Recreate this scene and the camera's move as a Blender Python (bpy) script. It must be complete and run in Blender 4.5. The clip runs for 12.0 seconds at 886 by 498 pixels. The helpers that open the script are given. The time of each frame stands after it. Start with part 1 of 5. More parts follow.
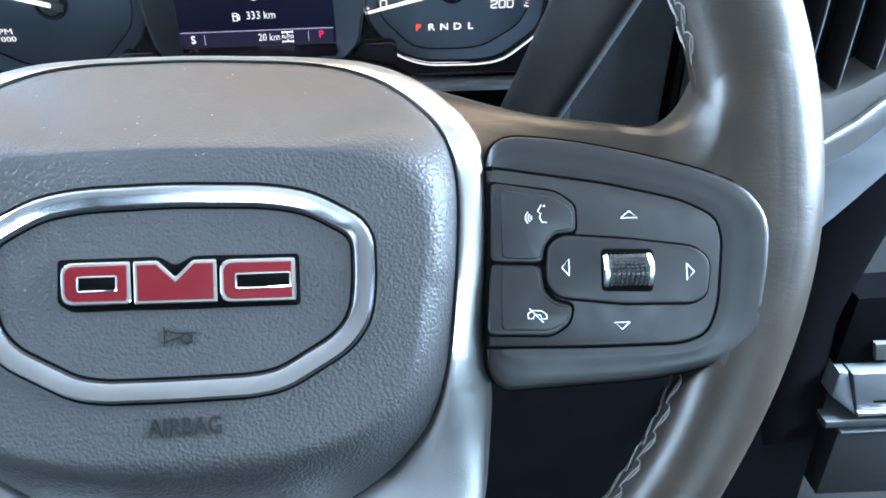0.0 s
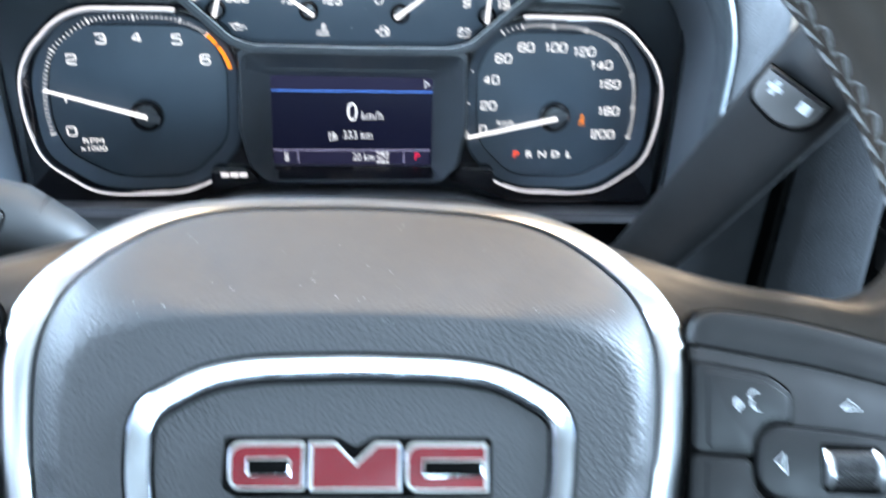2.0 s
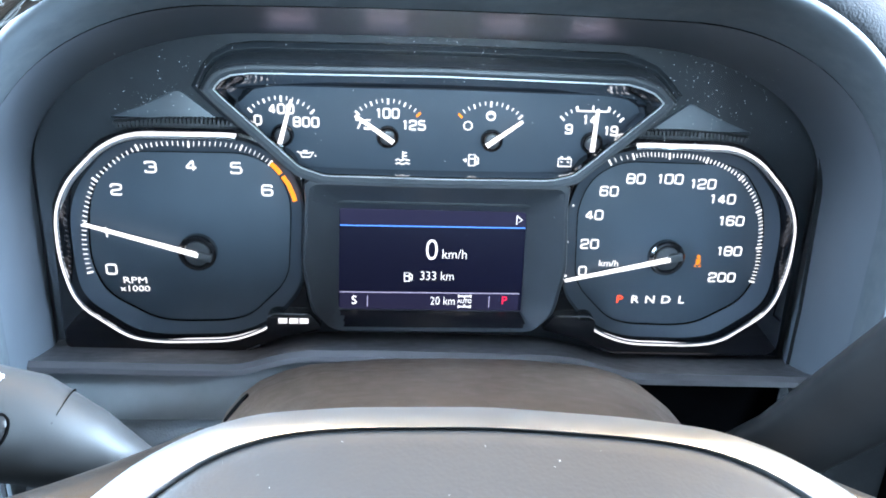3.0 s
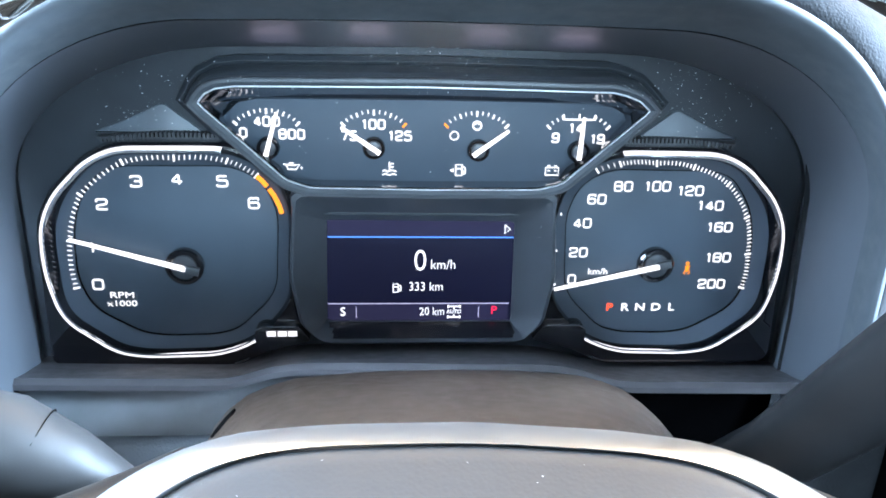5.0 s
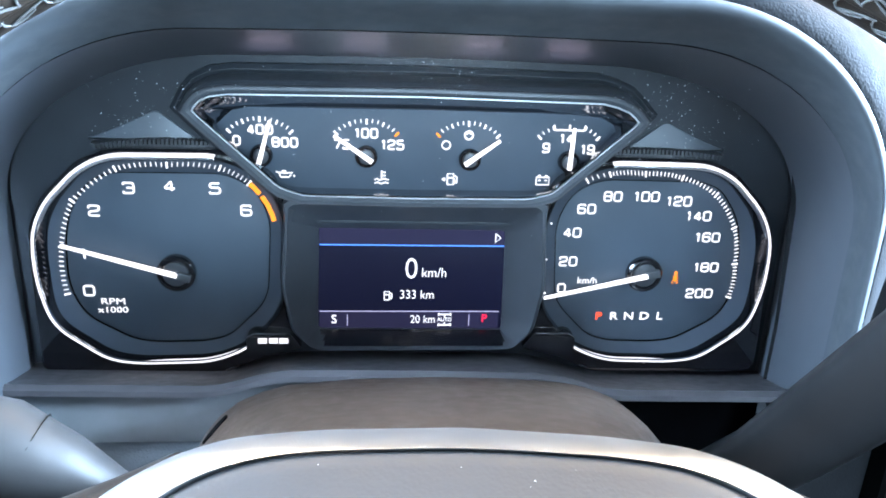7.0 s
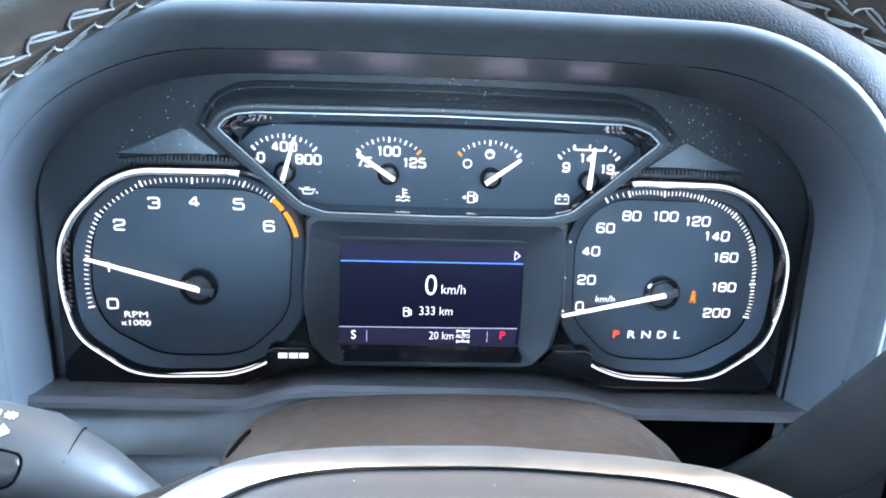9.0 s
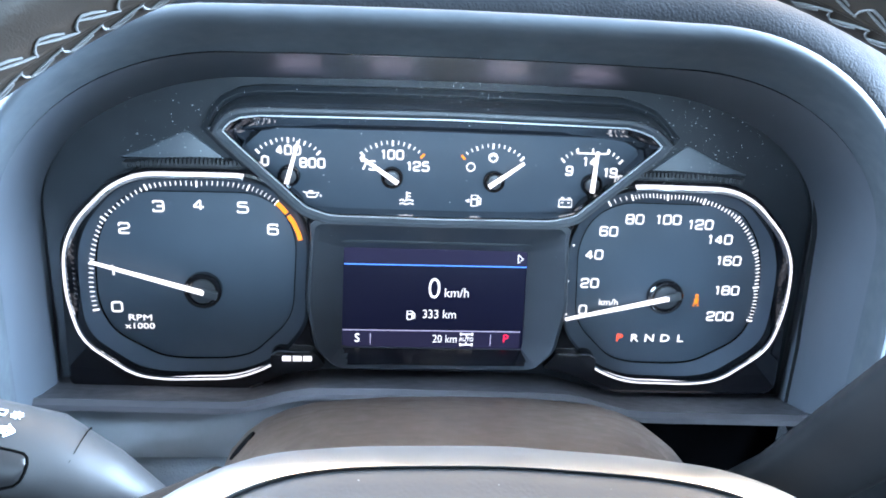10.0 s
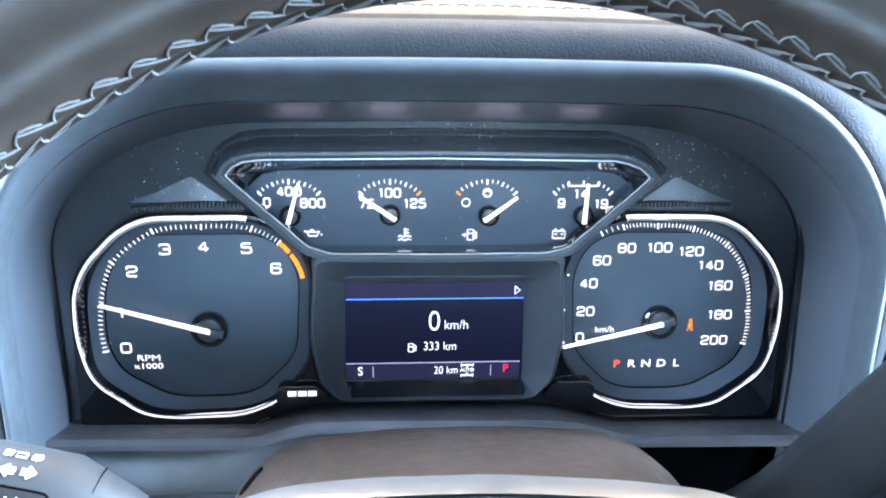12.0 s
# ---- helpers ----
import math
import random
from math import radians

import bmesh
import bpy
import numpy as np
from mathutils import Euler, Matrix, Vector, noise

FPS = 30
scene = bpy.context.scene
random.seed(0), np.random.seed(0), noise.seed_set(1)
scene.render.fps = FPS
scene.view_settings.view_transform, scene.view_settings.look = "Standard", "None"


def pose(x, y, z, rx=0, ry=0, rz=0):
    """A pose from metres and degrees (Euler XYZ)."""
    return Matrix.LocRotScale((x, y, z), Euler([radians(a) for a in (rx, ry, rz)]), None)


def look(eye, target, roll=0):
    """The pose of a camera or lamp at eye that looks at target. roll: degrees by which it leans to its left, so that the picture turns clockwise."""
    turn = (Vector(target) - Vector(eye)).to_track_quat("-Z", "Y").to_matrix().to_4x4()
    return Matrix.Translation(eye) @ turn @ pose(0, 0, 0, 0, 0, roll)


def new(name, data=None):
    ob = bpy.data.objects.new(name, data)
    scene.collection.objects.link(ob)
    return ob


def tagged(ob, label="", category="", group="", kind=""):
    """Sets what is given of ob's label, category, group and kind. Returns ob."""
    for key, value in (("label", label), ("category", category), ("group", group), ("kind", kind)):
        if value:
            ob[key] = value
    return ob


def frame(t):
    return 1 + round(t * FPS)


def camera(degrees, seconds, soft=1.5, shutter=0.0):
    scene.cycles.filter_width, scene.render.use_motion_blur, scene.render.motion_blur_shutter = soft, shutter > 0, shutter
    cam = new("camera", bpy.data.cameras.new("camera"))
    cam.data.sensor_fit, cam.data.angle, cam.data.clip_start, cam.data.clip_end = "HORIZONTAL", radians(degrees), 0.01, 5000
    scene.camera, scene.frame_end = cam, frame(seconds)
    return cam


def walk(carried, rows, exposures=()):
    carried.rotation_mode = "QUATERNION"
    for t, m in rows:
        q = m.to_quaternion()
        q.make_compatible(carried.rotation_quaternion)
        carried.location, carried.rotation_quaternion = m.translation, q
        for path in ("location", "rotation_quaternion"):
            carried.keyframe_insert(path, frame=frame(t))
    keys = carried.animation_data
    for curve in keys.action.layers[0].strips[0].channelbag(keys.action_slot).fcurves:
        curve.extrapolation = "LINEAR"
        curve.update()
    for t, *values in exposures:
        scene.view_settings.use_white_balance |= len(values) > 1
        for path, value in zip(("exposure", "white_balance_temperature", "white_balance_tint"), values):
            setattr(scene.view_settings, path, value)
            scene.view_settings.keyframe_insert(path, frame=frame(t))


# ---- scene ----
from mathutils.bvhtree import BVHTree

cam = camera(58.0, 12.0, soft=1.8, shutter=0.5)
PATH = [
    (0, (0.0512, 0.1144, 0.7695), (0.2584, 1.7439, -0.3714), 0.18),
    (0.5, (0.0500, 0.1162, 0.7677), (0.2629, 1.7551, -0.3587), 0.63),
    (1, (0.0472, 0.1163, 0.7669), (0.2629, 1.7773, -0.3261), 1.14),
    (1.5, (0.0343, 0.1251, 0.7648), (0.2545, 1.8139, -0.2836), 1.78),
    (2, (-0.0008, 0.1524, 0.7751), (0.2188, 1.9022, -0.1683), 2.76),
    (2.5, (-0.0238, 0.2058, 0.7764), (0.1378, 2.0367, -0.0121), 2.43),
    (3, (-0.0228, 0.2282, 0.7688), (0.1124, 2.0895, 0.0495), 2.35),
    (5, (-0.0192, 0.2298, 0.7700), (0.1272, 2.0966, 0.0674), 1.67),
    (5.5, (-0.0192, 0.2285, 0.7709), (0.1419, 2.0956, 0.0723), 1.89),
    (6, (-0.0207, 0.2266, 0.7707), (0.1484, 2.0956, 0.0791), 2.01),
    (6.5, (-0.0218, 0.2273, 0.7711), (0.1542, 2.0971, 0.0833), 2.21),
    (7, (-0.0211, 0.2271, 0.7708), (0.1557, 2.0992, 0.0896), 2.34),
    (9, (-0.0276, 0.2247, 0.7732), (0.1303, 2.1099, 0.1244), 2.75),
    (9.5, (-0.0290, 0.2246, 0.7713), (0.1232, 2.1135, 0.1321), 2.72),
    (10, (-0.0280, 0.2235, 0.7723), (0.1229, 2.1138, 0.1368), 2.68),
    (10.5, (-0.0283, 0.2228, 0.7723), (0.1220, 2.1141, 0.1394), 2.62),
    (11, (-0.0281, 0.2221, 0.7722), (0.1229, 2.1159, 0.1472), 2.34),
    (11.5, (-0.0290, 0.2206, 0.7716), (0.1188, 2.1233, 0.1733), 1.76),
    (12, (-0.0269, 0.2131, 0.7788), (0.1186, 2.1249, 0.2096), 0.91),
]
walk(cam, [(t, look(eye, target, roll)) for t, eye, target, roll in PATH], exposures=[(0, 1.79, 6420, 12), (1.5, 1.80, 6420, 12), (2.5, 1.93, 6470, 12), (3, 2.12, 6300, 12), (5, 2.16, 6230, 13), (12, 2.19, 6030, 14)])

# ---- light ----
world = bpy.data.worlds.new("sky")
world.use_nodes = True
scene.world = world
wn = world.node_tree
sky = wn.nodes.new("ShaderNodeTexSky")
sky.sky_type, sky.sun_disc = "NISHITA", False
sky.sun_elevation, sky.sun_rotation = radians(48), radians(-150)
wn.links.new(sky.outputs[0], wn.nodes["Background"].inputs[0])
wn.nodes["Background"].inputs[1].default_value = 0.12


def lamp(name, kind, m, energy, colour, **extra):
    data = bpy.data.lights.new(name, kind)
    data.energy, data.color = energy, colour
    for key, value in extra.items():
        if key == "size":
            data.shape, data.size, data.size_y = "RECTANGLE", value[0], value[1]
        if key == "angle":
            data.angle = value
    ob = new(name, data)
    ob.matrix_world = m
    return ob


lamp("sun", "SUN", look((3, -4, 6), (0, 0, 0)), 2.0, (1, 0.95, 0.88), angle=radians(0.6))
lamp("windscreen_daylight", "AREA", look((0.35, 0.86, 1.14), (0.2, 0.2, 0.75)), 11.0, (1.0, 0.77, 0.49), size=(1.5, 0.6))
lamp("right_window_daylight", "AREA", look((1.28, 0.50, 1.02), (0, 0.44, 0.7)), 112.0, (0.55, 0.77, 1.0), size=(0.75, 0.40))
lamp("left_window_daylight", "AREA", look((-0.62, 0.58, 1.00), (0.1, 0.58, 0.68)), 20.0, (0.55, 0.77, 1.0), size=(0.75, 0.40))
lamp("rear_window_daylight", "AREA", look((0.3, -1.44, 1.02), (0.2, 0.5, 0.9)), 12.5, (0.54, 0.80, 1.0), size=(1.3, 0.38))
# lamps of the four small gauges, which also shine up from behind their surround
for x in (-0.066, -0.025, 0.026, 0.065):
    lamp("gauge_lamp", "AREA", pose(x, 0.584, 0.7232, 180, 0, 0), 0.00042, (0.92, 0.78, 1.0), size=(0.018, 0.009))


# ---- materials ----
def nodes_of(name):
    m = bpy.data.materials.new(name)
    m.use_nodes = True
    t = m.node_tree
    return m, t, t.nodes["Principled BSDF"]


def surface(name, base, rough, metallic=0.0, grain=0.0, depth=0.0, cells=False, vary=0.12, patch=60.0, rough_vary=0.08, spec=0.5, coat=0.0, dust=0.0, crease=0.0, smooth_above=0.0):
    """base colour with broad patches, roughness wear and fine relief; grain: marks per metre."""
    m, t, b = nodes_of(name)
    n, l = t.nodes, t.links
    b.inputs["Metallic"].default_value = metallic
    b.inputs["Specular IOR Level"].default_value = spec
    b.inputs["Coat Weight"].default_value = coat
    b.inputs["Coat Roughness"].default_value = 0.05
    at = n.new("ShaderNodeTexCoord")
    broad = n.new("ShaderNodeTexNoise")
    broad.inputs["Scale"].default_value, broad.inputs["Detail"].default_value = patch, 5
    l.new(at.outputs["Object"], broad.inputs["Vector"])
    ramp = n.new("ShaderNodeMapRange")
    ramp.inputs["From Min"].default_value, ramp.inputs["From Max"].default_value = 0.3, 0.7
    ramp.inputs["To Min"].default_value, ramp.inputs["To Max"].default_value = 1 - vary, 1 + vary
    l.new(broad.outputs[0], ramp.inputs["Value"])
    tone = n.new("ShaderNodeVectorMath")
    tone.operation = "SCALE"
    tone.inputs[0].default_value = base
    l.new(ramp.outputs[0], tone.inputs["Scale"])
    out = tone.outputs[0]
    if dust:
        spots = n.new("ShaderNodeTexNoise")
        spots.inputs["Scale"].default_value, spots.inputs["Detail"].default_value = 2400, 2
        l.new(at.outputs["Object"], spots.inputs["Vector"])
        few = n.new("ShaderNodeMapRange")
        few.inputs["From Min"].default_value, few.inputs["From Max"].default_value = 0.62, 0.8
        few.inputs["To Max"].default_value = dust
        l.new(spots.outputs[0], few.inputs["Value"])
        mix = n.new("ShaderNodeMixRGB")
        mix.inputs[2].default_value = (0.45, 0.42, 0.36, 1)
        l.new(few.outputs[0], mix.inputs[0])
        l.new(out, mix.inputs[1])
        out = mix.outputs[0]
    l.new(out, b.inputs["Base Color"])
    worn = n.new("ShaderNodeMapRange")
    worn.inputs["From Min"].default_value, worn.inputs["From Max"].default_value = 0.25, 0.75
    worn.inputs["To Min"].default_value = max(0.02, rough - rough_vary)
    worn.inputs["To Max"].default_value = min(1, rough + rough_vary)
    second = n.new("ShaderNodeTexNoise")
    second.inputs["Scale"].default_value, second.inputs["Detail"].default_value = patch * 2.7, 4
    l.new(at.outputs["Object"], second.inputs["Vector"])
    l.new(second.outputs[0], worn.inputs["Value"])
    l.new(worn.outputs[0], b.inputs["Roughness"])
    if grain:
        if cells:
            tex = n.new("ShaderNodeTexVoronoi")
            tex.feature = "SMOOTH_F1"
            tex.inputs["Smoothness"].default_value = 0.6
            bend = n.new("ShaderNodeTexNoise")
            bend.inputs["Scale"].default_value = grain * 0.6
            l.new(at.outputs["Object"], bend.inputs["Vector"])
            add = n.new("ShaderNodeVectorMath")
            add.operation = "MULTIPLY_ADD"
            add.inputs[1].default_value = (1.2 / grain,) * 3
            l.new(bend.outputs["Color"], add.inputs[0])
            l.new(at.outputs["Object"], add.inputs[2])
            l.new(add.outputs[0], tex.inputs["Vector"])
        else:
            tex = n.new("ShaderNodeTexNoise")
            tex.inputs["Detail"].default_value = 4
            l.new(at.outputs["Object"], tex.inputs["Vector"])
        tex.inputs["Scale"].default_value = grain
        bump = n.new("ShaderNodeBump")
        bump.inputs["Strength"].default_value, bump.inputs["Distance"].default_value = 1.0, depth
        if cells:
            bump.invert = True
        if smooth_above:
            # moulded grain that runs out towards the upper shoulder
            height, runs_out = n.new("ShaderNodeSeparateXYZ"), n.new("ShaderNodeMapRange")
            l.new(at.outputs["Object"], height.inputs[0])
            runs_out.inputs["From Min"].default_value, runs_out.inputs["From Max"].default_value = smooth_above, smooth_above + 0.010
            runs_out.inputs["To Min"].default_value, runs_out.inputs["To Max"].default_value = 1.0, 0.12
            l.new(height.outputs["Y"], runs_out.inputs["Value"])
            l.new(runs_out.outputs[0], bump.inputs["Strength"])
        l.new(tex.outputs[0], bump.inputs["Height"])
        l.new(bump.outputs[0], b.inputs["Normal"])
    if crease:
        stretch = n.new("ShaderNodeMapping")
        stretch.inputs["Scale"].default_value = (0.28, 1.0, 0.5)
        l.new(at.outputs["Object"], stretch.inputs["Vector"])
        lines = n.new("ShaderNodeTexNoise")
        lines.inputs["Scale"].default_value, lines.inputs["Detail"].default_value = 620, 3
        lines.inputs["Distortion"].default_value = 0.7
        l.new(stretch.outputs[0], lines.inputs["Vector"])
        where = n.new("ShaderNodeMath")
        where.operation = "MULTIPLY"
        l.new(lines.outputs[0], where.inputs[0])
        l.new(ramp.outputs[0], where.inputs[1])
        folds = n.new("ShaderNodeBump")
        folds.inputs["Distance"].default_value = crease
        l.new(where.outputs[0], folds.inputs["Height"])
        if b.inputs["Normal"].is_linked:
            l.new(b.inputs["Normal"].links[0].from_socket, folds.inputs["Normal"])
        l.new(folds.outputs[0], b.inputs["Normal"])
    return m


def glow(name, colour, strength):
    m, t, b = nodes_of(name)
    b.inputs["Base Color"].default_value = (*[c * 0.3 for c in colour], 1)
    b.inputs["Roughness"].default_value = 0.4
    b.inputs["Specular IOR Level"].default_value = 0.1
    b.inputs["Emission Color"].default_value = (*colour, 1)
    b.inputs["Emission Strength"].default_value = strength
    return m


VINYL = surface("grained_vinyl", (0.017, 0.018, 0.0195), 0.80, grain=900, depth=0.00022, cells=True, spec=0.05)
HUB_VINYL = surface("airbag_vinyl", (0.024, 0.024, 0.025), 0.52, grain=950, depth=0.00030, cells=True, spec=0.36, vary=0.06, rough_vary=0.03, smooth_above=0.036)
LEATHER = surface("rim_leather", (0.0180, 0.0142, 0.0112), 0.35, grain=2300, depth=0.00003, cells=True, vary=0.18, rough_vary=0.05, spec=0.22, crease=0.00008)
POD_BLACK = surface("pod_plastic", (0.0115, 0.0115, 0.012), 0.40, grain=2600, depth=0.00003, spec=0.27)
SOFT = surface("soft_black_plastic", (0.054, 0.063, 0.070), 0.60, grain=2600, depth=0.00003, spec=0.28)
SMOOTH = surface("smooth_black_plastic", (0.042, 0.044, 0.047), 0.36, grain=3000, depth=0.00001)
FUNNEL = surface("funnel_plastic", (0.040, 0.046, 0.054), 0.40, grain=3000, depth=0.00001, spec=0.4)
BUTTON = surface("button_plastic", (0.0095, 0.0095, 0.0102), 0.45, grain=3000, depth=0.00002, spec=0.34)
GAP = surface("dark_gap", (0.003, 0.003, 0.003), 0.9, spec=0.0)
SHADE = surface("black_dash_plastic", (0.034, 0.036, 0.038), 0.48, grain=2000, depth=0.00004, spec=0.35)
# near-black without sheen: shade of recesses and undersides put into the colour
SHADED_BLACK = surface("shaded_black_plastic", (0.003, 0.003, 0.0035), 0.8, grain=900, depth=0.0001, spec=0.0)
WORN_GLOSS = surface("worn_gloss_black", (0.006, 0.006, 0.008), 0.22, rough_vary=0.05, spec=0.35)
GLOSS = surface("gloss_black", (0.006, 0.006, 0.008), 0.08, rough_vary=0.03, coat=0.6)
LEDGE = surface("ledge_plastic", (0.066, 0.064, 0.069), 0.40, grain=2600, depth=0.00003)
INNER = surface("inner_hood_plastic", (0.062, 0.071, 0.082), 0.50, spec=0.3, rough_vary=0.0, vary=0.05)
MASK = surface("mask_plastic", (0.026, 0.032, 0.038), 0.5, spec=0.35)
DIAL = surface("dial_face", (0.066, 0.087, 0.111), 0.5, spec=0.25, rough_vary=0.04, vary=0.05)
DIAL_RIM = surface("dial_outer_band", (0.050, 0.064, 0.082), 0.48, spec=0.25, rough_vary=0.04, vary=0.05)
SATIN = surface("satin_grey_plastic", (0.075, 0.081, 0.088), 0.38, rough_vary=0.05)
PANEL_GREY = surface("panel_grey_plastic", (0.10, 0.118, 0.135), 0.42, rough_vary=0.05)
SATIN_DARK = surface("dark_satin_plastic", (0.045, 0.043, 0.042), 0.55, rough_vary=0.05)
DIAL_WALL = surface("dial_wall_chrome", (0.045, 0.046, 0.052), 0.10, metallic=1.0, rough_vary=0.02, vary=0.03)
HOUSING = surface("housing_plastic", (0.042, 0.046, 0.052), 0.36, rough_vary=0.05)
HOUSING_SATIN = surface("housing_satin", (0.060, 0.069, 0.079), 0.42, rough_vary=0.04)
STEM = surface("stem_plastic", (0.012, 0.0124, 0.013), 0.40, grain=2000, depth=0.00004, spec=0.40)
KNEE_VINYL = surface("knee_pad_vinyl", (0.075, 0.084, 0.092), 0.6, grain=900, depth=0.00018, cells=True, spec=0.3)
STALK_BLACK = surface("stalk_plastic", (0.024, 0.025, 0.026), 0.52, grain=2600, depth=0.00002, spec=0.28)
BLACK_CHROME = surface("black_chrome", (0.26, 0.26, 0.28), 0.09, metallic=1.0, rough_vary=0.02, vary=0.03)
CHROME = surface("chrome", (0.80, 0.81, 0.83), 0.08, metallic=1.0, rough_vary=0.03, vary=0.04)
RING_CHROME = surface("emblem_ring_chrome", (0.52, 0.54, 0.59), 0.13, metallic=1.0, rough_vary=0.03, vary=0.06)
SILVER = surface("satin_silver", (0.68, 0.69, 0.70), 0.31, metallic=1.0, grain=1500, depth=0.00004, cells=True, rough_vary=0.03, vary=0.03)
RED = surface("red_enamel", (0.095, 0.002, 0.006), 0.16, coat=0.4, vary=0.08)
COLUMN = surface("dusty_column_plastic", (0.032, 0.0190, 0.0120), 0.36, grain=2000, depth=0.00010, spec=0.30, dust=0.6)
TOP_PAD = surface("dash_top_vinyl", (0.060, 0.041, 0.027), 0.75, grain=900, depth=0.00018, cells=True, spec=0.25)
THREAD = surface("grey_thread", (0.085, 0.084, 0.082), 0.6, grain=6000, depth=0.00005)
HEADLINER = surface("headliner_cloth", (0.36, 0.33, 0.29), 0.95, grain=1500, depth=0.0003)
TRIM_DARK = surface("cab_panel_plastic", (0.06, 0.06, 0.062), 0.6, grain=900, depth=0.0001)
SEAT_GREY = surface("cab_rear_cloth", (0.018, 0.018, 0.018), 0.9, grain=900, depth=0.0003, spec=0.1)
PRINT = surface("white_print", (0.75, 0.76, 0.78), 0.5, vary=0.03)
PRINT_DIM = surface("pale_print", (0.35, 0.36, 0.37), 0.5, vary=0.03)
EMBOSS = surface("dark_emboss", (0.004, 0.004, 0.0045), 0.6, spec=0.25)
WHITE = glow("backlit_white", (1.0, 0.98, 0.96), 0.36)
NEEDLE = glow("backlit_needle", (1.0, 0.97, 0.95), 0.5)
ORANGE = glow("backlit_orange", (1.0, 0.28, 0.02), 0.45)
AMBER = glow("amber_telltale", (1.0, 0.28, 0.01), 0.40)
GREEN_LIT = glow("green_lamp", (0.05, 1.0, 0.20), 0.35)
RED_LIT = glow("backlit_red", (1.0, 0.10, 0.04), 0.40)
# emission that stands in for reflections on chrome rings and mark
GLEAM_GLOW = glow("chrome_gleam_glow", (1.0, 0.95, 0.96), 0.33)
SCREEN = glow("screen_navy", (0.010, 0.012, 0.036), 0.17)
SCREEN_BAR = glow("screen_bar_purple", (0.034, 0.033, 0.080), 0.16)
SCREEN_BLUE = glow("screen_blue_line", (0.10, 0.30, 1.0), 0.4)
SCREEN_LILAC = glow("screen_lilac_line", (0.60, 0.58, 0.85), 0.25)
SCREEN_TEXT = glow("screen_white", (0.95, 0.97, 1.0), 0.42)
SCREEN_RED = glow("screen_red", (1.0, 0.03, 0.10), 0.33)


def clear_pane(name):
    m, t, b = nodes_of(name)
    n, l = t.nodes, t.links
    n.remove(b)
    see, gloss, mix = n.new("ShaderNodeBsdfTransparent"), n.new("ShaderNodeBsdfGlossy"), n.new("ShaderNodeMixShader")
    gloss.inputs["Roughness"].default_value = 0.2
    mix.inputs[0].default_value = 0.03
    l.new(see.outputs[0], mix.inputs[1])
    l.new(gloss.outputs[0], mix.inputs[2])
    l.new(mix.outputs[0], n["Material Output"].inputs[0])
    return m


CLEAR = clear_pane("clear_lens")
SPECK = surface("pale_dust", (0.40, 0.42, 0.44), 0.8)


# ---- shape helpers ----
def thing(name, m, label, category, group="", kind=""):
    ob = new(name)
    ob.empty_display_size = 0.02
    ob.matrix_world = m
    return tagged(ob, label, category, group, kind)


def part(name, bm, material, parent=None, label="", sharp=35.0):
    bmesh.ops.remove_doubles(bm, verts=bm.verts, dist=1e-6)
    bmesh.ops.recalc_face_normals(bm, faces=bm.faces)
    me = bpy.data.meshes.new(name)
    bm.to_mesh(me)
    bm.free()
    me.materials.append(material)
    for p in me.polygons:
        p.use_smooth = True
    me.set_sharp_from_angle(angle=radians(sharp))
    ob = new(name, me)
    ob.parent = parent
    if label:
        ob["label"] = label
    return ob


def rounded(pts, r, n=6):
    """A polygon's loop with round corners; r: one radius or one for each corner."""
    out, k = [], len(pts)
    for i in range(k):
        p, a, b = Vector(pts[i]), Vector(pts[i - 1]), Vector(pts[(i + 1) % k])
        rad = r[i] if isinstance(r, (list, tuple)) else r
        da, db = (a - p), (b - p)
        cut = min(rad, 0.49 * da.length, 0.49 * db.length)
        s, e = p + da.normalized() * cut, p + db.normalized() * cut
        for j in range(n + 1):
            f = j / n
            out.append(tuple(s.lerp(p, f).lerp(p.lerp(e, f), f)))
    return out


def mirrored(half):
    """A closed loop from its right half, listed from top to bottom."""
    return list(half) + [(-p[0], *p[1:]) for p in reversed(half) if abs(p[0]) > 1e-6]


def inset(loop, d):
    """The loop moved inwards by d (counter-clockwise or clockwise alike)."""
    area = sum(loop[i - 1][0] * loop[i][1] - loop[i][0] * loop[i - 1][1] for i in range(len(loop)))
    sign, out, k = (1 if area > 0 else -1), [], len(loop)
    for i in range(k):
        a, p, b = Vector(loop[i - 1]), Vector(loop[i]), Vector(loop[(i + 1) % k])
        e, f = (p - a), (b - p)
        e = e.normalized() if e.length > 1e-9 else f.normalized()
        f = f.normalized() if f.length > 1e-9 else e
        n = Vector((-(e.y + f.y), e.x + f.x))
        n = n.normalized() if n.length > 1e-9 else Vector((-e.y, e.x))
        out.append(tuple(p + sign * n * d / max(0.5, n.dot(Vector((-e.y, e.x))))))
    return out


